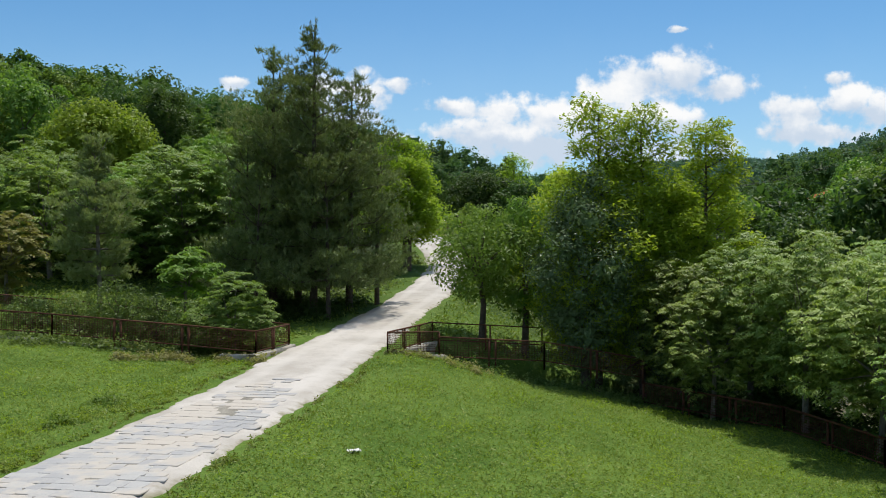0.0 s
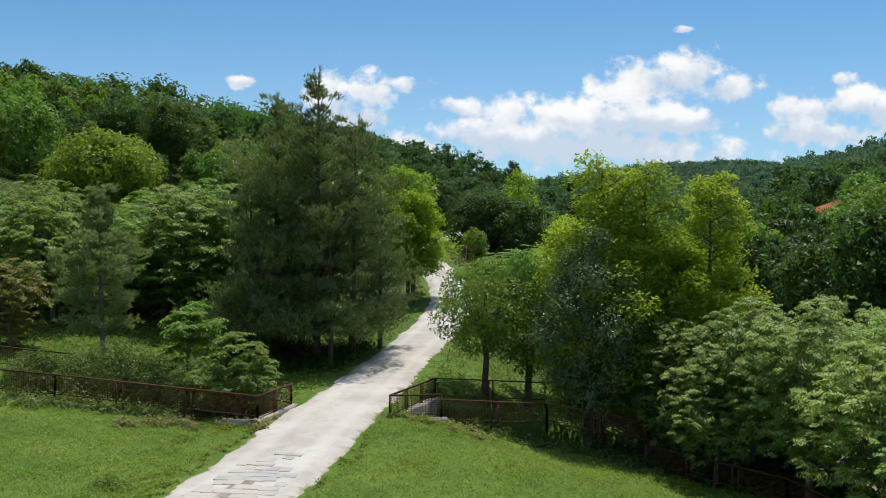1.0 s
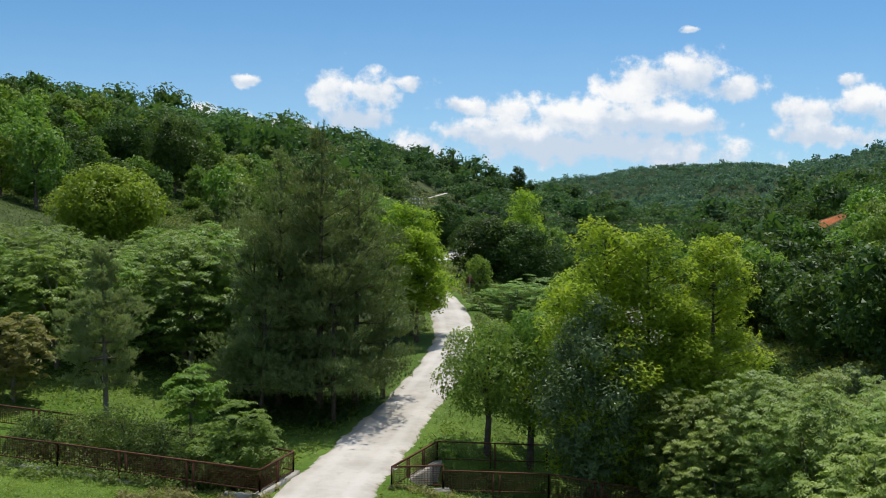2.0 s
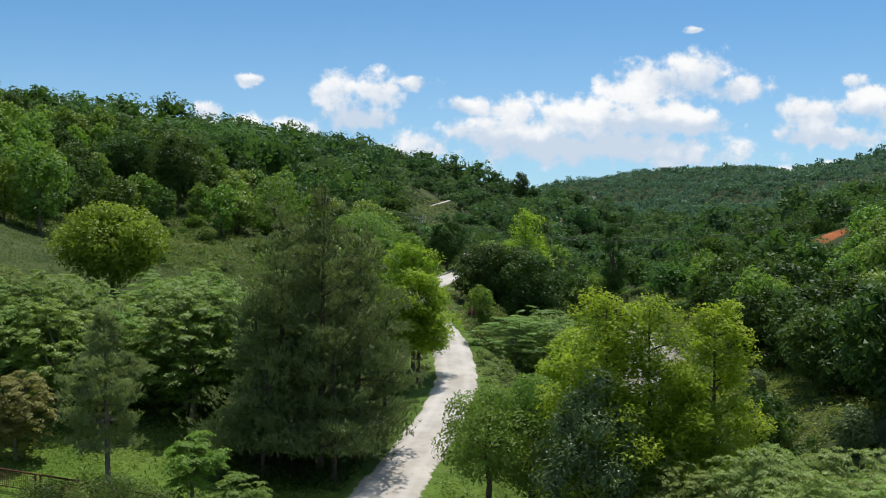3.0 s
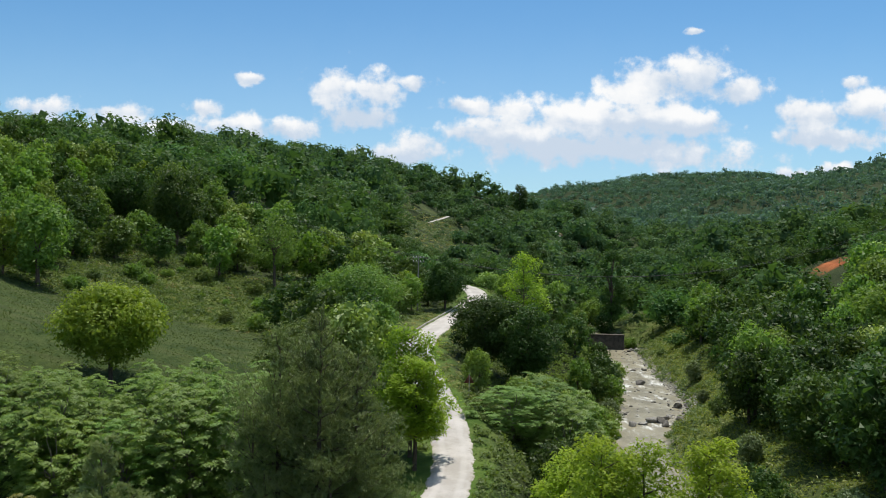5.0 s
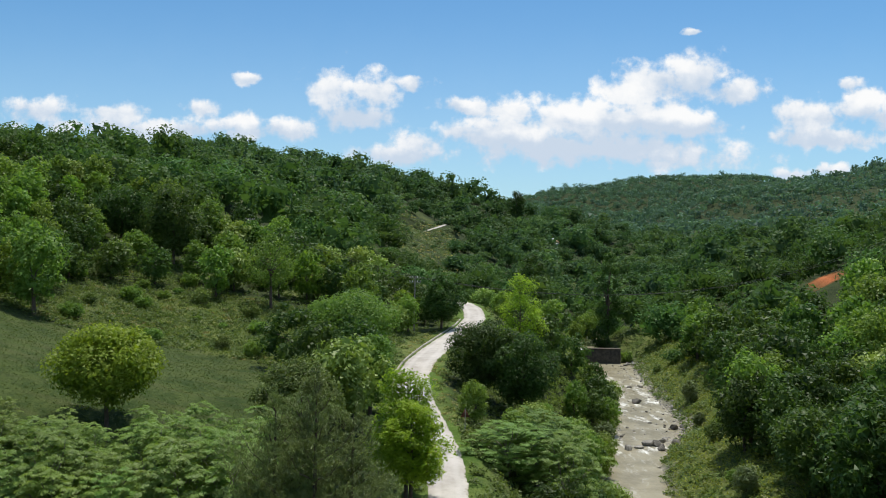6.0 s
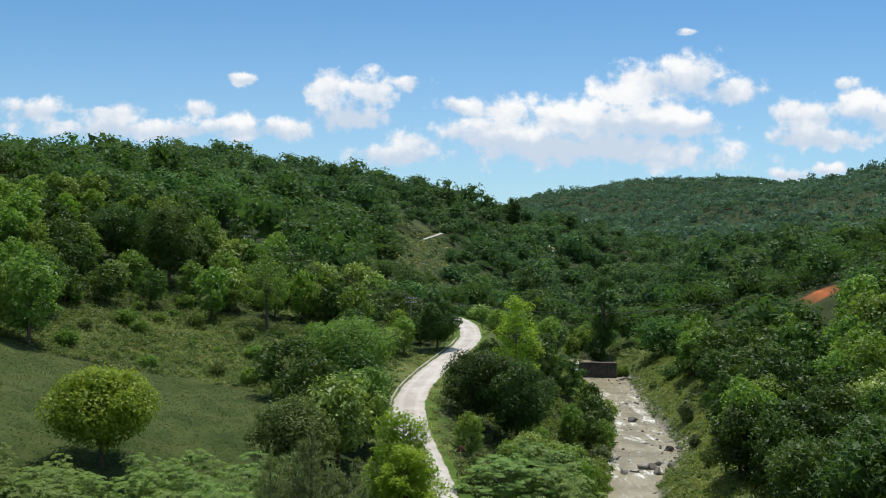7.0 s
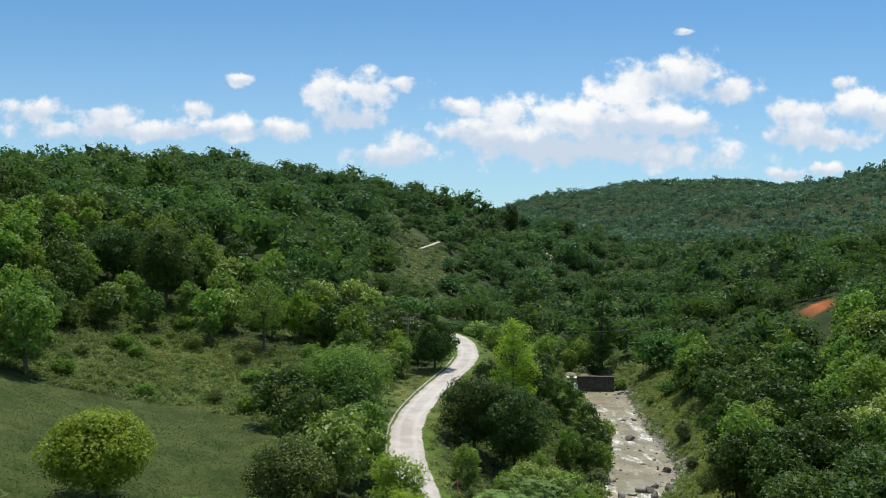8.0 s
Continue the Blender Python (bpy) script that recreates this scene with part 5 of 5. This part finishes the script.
g = np.random.default_rng(33)
for k, (x, y, size, dark) in enumerate([(32.2, 152.6, 1.3, True), (27.6, 121.5, 1.7, False), (28.6, 121.0, 1.2, True), (29.8, 123.4, 1.3, True), (31.4, 122.0, 1.6, True), (32.6, 124.0, 1.4, False), (40.4, 200.8, 1.5, False), (41.8, 199.6, 1.2, False), (39.5, 198.8, 0.9, True), (33.6, 131.5, 1.2, True), (35.6, 133.0, 1.6, True), (24.4, 118.6, 1.5, False), (26.0, 119.6, 1.1, False), (30.6, 125.0, 1.0, False), (33.8, 126.4, 1.2, True), (34.6, 125.2, 0.9, False), (28.8, 118.8, 1.2, True), (30.4, 119.6, 1.0, False), (37.6, 158, 0.9, False), (38.6, 161, 0.7, False), (38.0, 165, 0.8, True)]):
    boulder(x, y, float(beside(FLOW, np.array([x]), np.array([y]))[1][0, 2]) + 0.1, size, k * 70, k, dark, "large weathered boulder in the stream")
for k in range(120):
    row = FLOW[int(g.uniform(0.58, 0.995) * 239)]
    side = g.choice([-1, 1, 1]) * g.uniform(0.15, 1.35)
    x, y = row[0] + side * row[3], row[1] + g.normal() * 1.5
    z = row[2] if abs(side) < 1.1 else max(row[2], at_ground(x, y))
    boulder(x, y, z + 0.02, float(np.clip(g.lognormal(-1.1, 0.5), 0.16, 0.95)), g.uniform(0, 360), k, g.uniform() < 0.45, "weathered stone lying in the shallow stream")


def shingle():
    g = np.random.default_rng(35)
    bv, bf = BALL1
    vs, fs = [], []
    for k in range(1700):
        row = FLOW[int(g.uniform(0.55, 1.0) * 239)]
        side = g.choice([-1, 1]) * g.uniform(0.95, 1.5) if g.uniform() < 0.88 else g.uniform(-0.9, 0.9)
        x, y = row[0] + side * row[3], row[1] + g.normal() * 1.2
        s = g.uniform(0.08, 0.3)
        vs.append((x, y, s, k))
    p = np.array(vs)
    z = np.maximum(height(p[:, 0], p[:, 1]), beside(FLOW, p[:, 0], p[:, 1])[1][:, 2] - 0.05)
    v = bv[None] * (p[:, 2, None, None] * (1, 1, 0.6) * g.uniform(0.7, 1.3, (len(p), 1, 3))) + np.stack([p[:, 0], p[:, 1], z], axis=1)[:, None]
    f = bf[None] + (np.arange(len(p)) * len(bv))[:, None, None]
    lone("shingle", sheet("shingle", v.reshape(-1, 3), f.reshape(-1, 3), M_BOULDER), "loose pale stones along the stream's edges", "stones", "stuff")


shingle()

# ---- poles and cables ----


def utility_pole(x, y, top, label):
    z = at_ground(x, y)
    h = top - z
    base = thing("utility_pole", (x, y, z), label, "pole", "utility poles")
    part("mast", sheet("mast", *tube([(0, 0, -0.6), (0, 0, h * 0.5), (0, 0, h)], [0.13, 0.11, 0.08], 10), M_POLE, True), base)
    for lift in (0.35, 1.0):
        arm = bar("crossarm", (-0.9, 0, h - lift), (0.9, 0, h - lift), 0.08, 0.08, M_POLE, base)
        for dx in (-0.8, -0.35, 0.35, 0.8):
            v, f = tube([(dx, 0, h - lift + 0.05), (dx, 0, h - lift + 0.14), (dx, 0, h - lift + 0.24), (dx, 0, h - lift + 0.28)], [0.03, 0.07, 0.06, 0.02], 8)
            part("insulator", sheet("insulator", v, f, M_PORCELAIN, True), arm, "pale porcelain insulator")


utility_pole(-5.46, 139.8, 17.0, "weathered grey pole with crossarms beside the road")
utility_pole(-38.5, 170.0, 26.6, "weathered grey pole standing among hillside trees")
utility_pole(112.0, 196.0, 33.0, "weathered grey pole in the woods across the valley")


def cable(a, b, sag):
    s = np.linspace(0, 1, 40)[:, None]
    p = np.array(a) + (np.array(b) - np.array(a)) * s - np.array([0, 0, 4 * sag]) * s * (1 - s)
    lone("power_cable", sheet("power_cable", *tube(p, np.full(40, 0.03), 5), M_WIRE), "dark cable sagging across the valley", "cable", "", "power cables")


for dx in (-0.8, 0.35):
    cable((-5.46 + dx, 139.8, 16.9), (112 + dx, 196, 32.9), 9.5)
    cable((-38.5 + dx, 170, 26.5), (-5.46 + dx, 139.8, 16.9), 1.0)

# ---- houses on the hills ----


def house(x, y, wide, deep, high, roof, wall_mat, label, turn=0.0, storeys=1, windows=3, z=None):
    base = thing("house", (x, y, at_ground(x, y) if z is None else z), label, "house", "hill houses", "", turn)
    v, f = beam((0, -deep / 2, high / 2 - 0.5), (0, deep / 2, high / 2 - 0.5), wide, high + 1)
    part("wall", sheet("wall", v, f, wall_mat), base)
    e, w, d = 0.5, wide / 2, deep / 2
    rv = np.array([(-w - e, -d - e, high - 0.1), (w + e, -d - e, high - 0.1), (w + e, d + e, high - 0.1), (-w - e, d + e, high - 0.1), (-w - e, 0, high + roof), (w + e, 0, high + roof)])
    rf = [np.array([(0, 1, 5, 4), (2, 3, 4, 5), (3, 2, 1, 0)]), np.array([(1, 2, 5), (3, 0, 4)])]
    top = part("roof", sheet("roof", rv, rf, M_TILES), base)
    v, f = beam((w * 0.4, 0.3, high + roof * 0.4), (w * 0.4, 0.3, high + roof + 0.8), 0.6, 0.6)
    part("chimney", sheet("chimney", v, f, wall_mat), top)
    for s in range(storeys):
        for k in range(windows):
            cx, cz = -w + wide * (k + 0.5) / windows, high * (s + 0.52) / storeys
            frame_bar = part("window", sheet("window", *beam((cx - 0.55, -d - 0.03, cz), (cx + 0.55, -d - 0.03, cz), 0.1, 1.4), M_PLASTER), base)
            part("pane", sheet("pane", *beam((cx - 0.45, -d - 0.06, cz), (cx + 0.45, -d - 0.06, cz), 0.1, 1.2), M_PANE), frame_bar)
    return base


house(44.5, 398, 5.5, 5, 3.2, 1.2, M_WHITE, "small white house among trees on the hillside", 15, 1, 2)
house(385, 1002, 17, 10, 6.5, 2.2, M_BRICKWALL, "pale farmhouse with a tiled roof on the ridge", 10, 2, 4)
house(-203, 418, 15, 9, 4.0, 2.4, M_BRICKWALL, "brown farmhouse with a tiled roof on the plateau", -25, 1, 4)
house(104, 700, 8, 7, 5.5, 1.8, M_PLASTER, "grey stone house on a far terrace", 0, 2, 2)

# ---- small things along the road ----


def road_sign(x, y, label):
    base = thing("road_sign", (x, y, at_ground(x, y)), label, "sign")
    part("post", sheet("post", *tube([(0, 0, -0.4), (0, 0, 1.2), (0, 0, 2.3)], [0.04, 0.035, 0.035], 8), M_POLE, True), base, "grey metal post")
    v = np.array([(-0.45, 0, 1.45), (0.45, 0, 1.45), (0, 0, 2.25), (-0.45, 0.03, 1.45), (0.45, 0.03, 1.45), (0, 0.03, 2.25)]) + (0, 0.05, 0)
    part("plate", sheet("plate", v, [np.array([(0, 1, 2), (5, 4, 3)]), np.array([(0, 3, 4, 1), (1, 4, 5, 2), (2, 5, 3, 0)])], M_RUST), base, "dark back of a triangular plate")


road_sign(1.75, 81.5, "small triangular road sign seen from behind")


def road_edging():
    k = np.flatnonzero((LINE[:, 1] > 94) & (LINE[:, 1] < 152))[::4]
    p = LINE[k]
    d = unit(np.gradient(p[:, :2], axis=0))
    side = np.stack([-d[:, 1], d[:, 0]], axis=1)
    edge = np.column_stack([p[:, :2] + side * (p[:, 3:4] + 0.25), p[:, 2] + 0.12])
    kerb([tuple(q) for q in edge[::4]], 0.22, 0.4, "low concrete edging along the road's upper side", 8)


road_edging()

# ---- litter on the lawn ----


def litter():
    g = np.random.default_rng(9)
    n = 9
    u, w = np.meshgrid(np.linspace(-0.22, 0.22, n), np.linspace(-0.14, 0.14, n))
    z = 0.08 + g.normal(size=u.shape) * 0.025
    a = (np.arange(n - 1)[:, None] * n + np.arange(n - 1)).ravel()
    v = np.concatenate([np.stack([u, w, z], axis=-1).reshape(-1, 3), np.stack([u, w, z - 0.02], axis=-1).reshape(-1, 3)])
    q = np.stack([a, a + 1, a + n + 1, a + n], axis=1)
    ob = lone("plastic_sheet", sheet("plastic_sheet", v, np.concatenate([q, q[:, ::-1] + n * n]), M_WHITE), "crumpled white plastic sheet lying in the grass", "litter")
    ob.matrix_basis = pose(-2.05, 20.4, at_ground(-2.05, 20.4), 0, 0, 20) @ Matrix.Diagonal((0.7, 0.7, 0.8, 1))


litter()

# ---- grass and weeds ----


g = np.random.default_rng(51)


def strew(n, x0, x1, y0, y1, near_bias=1.0):
    y = y0 + (y1 - y0) * g.uniform(size=n) ** near_bias
    return np.stack([g.uniform(x0, x1, n), y], axis=1)


def lawn_only(p, gap=2.2):
    d, r = beside(LINE, p[:, 0], p[:, 1])
    wall = np.interp(p[:, 1], [0, 15, 20, 25.9, 31, 35.6, 40], [15, 14.5, 13.9, 12.9, 11.9, 8.0, 7.5])
    return p[(d > r[:, 3] + gap - 2.0) & (p[:, 0] < wall - 0.1) & (gully(p[:, 0], p[:, 1]) < 0.2)]


def sward(name, label, places, high, leaf, mat, seed, per=2):
    """Turf of small leaves and blades at all angles."""
    g = np.random.default_rng(seed)
    p = np.repeat(places, per, axis=0) + g.normal(size=(len(places) * per, 2)) * leaf
    z = height(p[:, 0], p[:, 1]) + high * g.uniform(0.1, 1.0, len(p)) ** 1.5
    way = unit(np.array([0, 0, 0.75]) + g.normal(size=(len(p), 3)) * 0.5)
    v, f = blades(np.column_stack([p, z]), way, leaf, leaf * 0.34, g, 0.2)
    lone(name, sheet(name, v, f, mat), label, "grass", "stuff")


p = lawn_only(strew(86000, -21, 14, 14, 34.4, 1.3))
sward("lawn_grass", "short bright green lawn with clover", p, 0.12, 0.088, M_GRASS, 61, 2)
p = lawn_only(strew(28000, -21, 13, 14, 34.4, 1.2))
p = p[waves(p[:, 0], p[:, 1], 3.5, 41) + 0.6 * waves(p[:, 0], p[:, 1], 1.1, 42) > 0.35]
sward("lawn_weeds", "taller yellow-green weeds in patches on the lawn", p, 0.2, 0.11, M_LOCUST, 67, 2)
p = strew(20000, -62, -8, 94, 140)
d, r = beside(LINE, p[:, 0], p[:, 1])
sward("slope_grass", "rough uncut grass on the hillside above the field", p[(d > r[:, 3] + 0.8) & ~inside(FIELD_EDGE, p[:, 0], p[:, 1])], 0.5, 0.42, M_SHRUB, 57, 2)
p = strew(30000, 20, 62, 70, 204)
d, r = beside(FLOW, p[:, 0], p[:, 1])
sward("bank_grass", "tall bright grass on the stream's open bank", p[(p[:, 0] > r[:, 0]) & (d > r[:, 3] + 1.3 + 0.8 * waves(p[:, 0], p[:, 1], 6, 61)) & (d < r[:, 3] + 15)], 0.7, 0.42, M_GRASS, 59, 2)
p = strew(26000, -52, -6, 52, 118)
sward("field_grass", "short dark hay grass of the mown field", p[inside(FIELD_EDGE, p[:, 0], p[:, 1])], 0.10, 0.22, M_HAY, 58, 2)
p = lawn_only(strew(9000, -24, 9, 36, 58), 2.3)
sward("meadow_grass", "uncut grass on the verges", p, 0.3, 0.2, M_GRASS, 62, 3)
p = lawn_only(strew(5200, -14, 4, 12, 34), 1.98)
d, r = beside(LINE, p[:, 0], p[:, 1])
mounds("verge_weeds", "leafy weeds crowding the edge of the paving", p[d < r[:, 3] + 0.35 + 0.3 * waves(p[:, 0], p[:, 1], 3, 3)], 0.15, 22, 0.075, M_GRASS, 63, 0.8)
left = p[(p[:, 0] < -5) & (d < r[:, 3] + 2.4)]
mounds("yellow_weeds", "yellowish flowering weeds beside the paving", left[waves(left[:, 0], left[:, 1], 4, 9) > 0.15], 0.17, 20, 0.075, M_WALNUT, 66, 0.9)
mounds("dark_weeds", "dark leafy weed clumps beside the paving", left[(waves(left[:, 0], left[:, 1], 3, 10) > 0.75) & (left[:, 1] < 27)], 0.32, 60, 0.09, M_CHERRY, 68, 0.9)
p = strew(420, -12.0, -6.4, 31.9, 33.9)
mounds("dry_weeds", "straw-coloured dry weeds at the fence foot", p[waves(p[:, 0], p[:, 1], 1.6, 14) > 0.1], 0.22, 26, 0.12, M_STRAW, 64, 1.1)
p = strew(160, -2.2, 1.8, 33.2, 34.1)
mounds("dry_weeds", "pale seeding weeds at the culvert edge", p[waves(p[:, 0], p[:, 1], 1.2, 15) > 0.0], 0.2, 26, 0.1, M_STRAW, 65, 1.1)
p = strew(650, -24, -7, 33.4, 38.5)
mounds("ditch_weeds", "rank green weeds filling the ditch behind the railing", p, 0.34, 40, 0.13, M_SHRUB, 69, 1.3)
p = strew(500, -1, 9, 34.6, 39)
mounds("ditch_weeds", "dark weeds in the shaded ditch", p, 0.3, 36, 0.12, M_SHRUB, 70, 1.2)

p = np.stack([g.uniform(8, 27, 1000), g.uniform(15, 42, 1000)], axis=1)
hedge = np.interp(p[:, 1], [15, 20, 25.9, 31, 35.5, 39], [14.5, 13.9, 12.9, 11.9, 8.0, 7.5])
mounds("fence_undergrowth", "dark brambles in the shade behind the fence", p[p[:, 0] > hedge + 0.5], 1.0, 70, 0.22, M_OAK, 90, 1.2)
p = np.stack([g.uniform(-11.5, -1.6, 260), g.uniform(42.5, 49.5, 260)], axis=1)
d, r = beside(LINE, p[:, 0], p[:, 1])
mounds("pine_undergrowth", "dark brambles and ivy under the pines", p[d > r[:, 3] + 0.8], 0.75, 90, 0.16, M_OAK, 83, 1.1)

# ---- paving slabs in the old part of the road ----
SLABS = []
for s in range(14):
    g = np.random.default_rng(500 + s)
    k = 4
    c = np.array([(-0.5, -0.5), (0.5, -0.5), (0.5, 0.5), (-0.5, 0.5)]) + g.uniform(-0.055, 0.035, (4, 2)) * np.array([(-1, -1), (1, -1), (1, 1), (-1, 1)])
    if s % 3 == 0:
        k = 5
        c = np.insert(c, 2, (0.5, g.uniform(0.1, 0.3)), axis=0)
        c[3] = (g.uniform(0.05, 0.3), 0.5)
    v = np.concatenate([np.column_stack([c, np.full(k, -1.0)]), np.column_stack([c, np.full(k, 0.6)]), np.column_stack([c * 0.955, np.full(k, 1.0)])])
    i = np.arange(k)
    j = (i + 1) % k
    sides = np.concatenate([np.stack([i, j, j + k, i + k], axis=1), np.stack([i + k, j + k, j + 2 * k, i + 2 * k], axis=1)])
    SLABS.append((v, [sides, np.array([i + 2 * k])], sheet("paving_slab", v, [sides, np.array([i + 2 * k])], M_STONE)))
paved = [o for o in scene.objects if o.name == "road"][0]
arc = np.concatenate([[0], np.cumsum(np.linalg.norm(np.diff(LINE[:, :2], axis=0), axis=1))])
bed = LINE[(LINE[:, 1] > 8) & (LINE[:, 1] < 27)].copy()
bed[:, 3] *= np.interp(bed[:, 1], [8, 22, 27], [0.78, 0.72, 0.25])
part("joint_bed", ribbon("joint_bed", bed, 0.026, M_SOIL, 11, 0.16, 6), paved, "dark earth in the joints of the paving")
g = np.random.default_rng(52)
s0, s1 = np.interp([8.5, 28.5], LINE[:, 1], arc)
s, count, spare = s0, 0, []
while s < s1:
    deep = g.uniform(0.30, 0.50)
    x, y, z, half = (float(np.interp(s + deep / 2, arc, LINE[:, k])) for k in range(4))
    xa, ya = float(np.interp(s + 1, arc, LINE[:, 0])), float(np.interp(s + 1, arc, LINE[:, 1]))
    turn = math.atan2(ya - y, xa - x) - math.pi / 2 + 0.10 * math.sin(s * 0.9)
    reach = half * float(np.interp(y, [8, 22, 28.5], [0.86, 0.80, 0.4]))
    u = -reach + g.uniform(0, 0.3)
    while u < reach - 0.25:
        wide = g.uniform(0.26, 0.60)
        mid = u + wide / 2
        slip = g.uniform(-0.05, 0.05)
        px, py = x + math.cos(turn) * mid - math.sin(turn) * slip, y + math.sin(turn) * mid + math.cos(turn) * slip
        edge = smoothstep(0.7, 1.0, abs(mid) / reach) * 0.5 + smoothstep(22, 28, py) * 0.45
        if g.uniform() > edge:
            lift = z + 0.026 + 0.05 * (1 - (mid / half) ** 2)
            m = pose(px, py, lift - 0.006 + g.uniform(-0.006, 0.006), g.normal() * 0.4, g.normal() * 0.4, math.degrees(turn) + g.normal() * 4) @ Matrix.Diagonal((wide * 1.02, deep * 1.03, 0.02, 1))
            v, f, me = SLABS[int(g.integers(14))]
            if py > 14.5 and count < 300:
                ob = new("paving_slab", me)
                ob.parent, ob.matrix_basis = paved, m
                count += 1
            else:
                at = np.array(m)
                spare.append((v @ at[:3, :3].T + at[:3, 3], f))
        u += wide
    s += deep
vs, fs, k = [], {4: [], 5: []}, 0
for v, f in spare:
    vs.append(v)
    for q in f:
        fs[q.shape[1]].append(q + k)
    k += len(v)
rest = part("worn_slabs", sheet("worn_slabs", np.concatenate(vs), [np.concatenate(q) for q in fs.values()], M_STONE), paved, "worn grey limestone paving half under dust")
tagged(rest, kind="stuff")
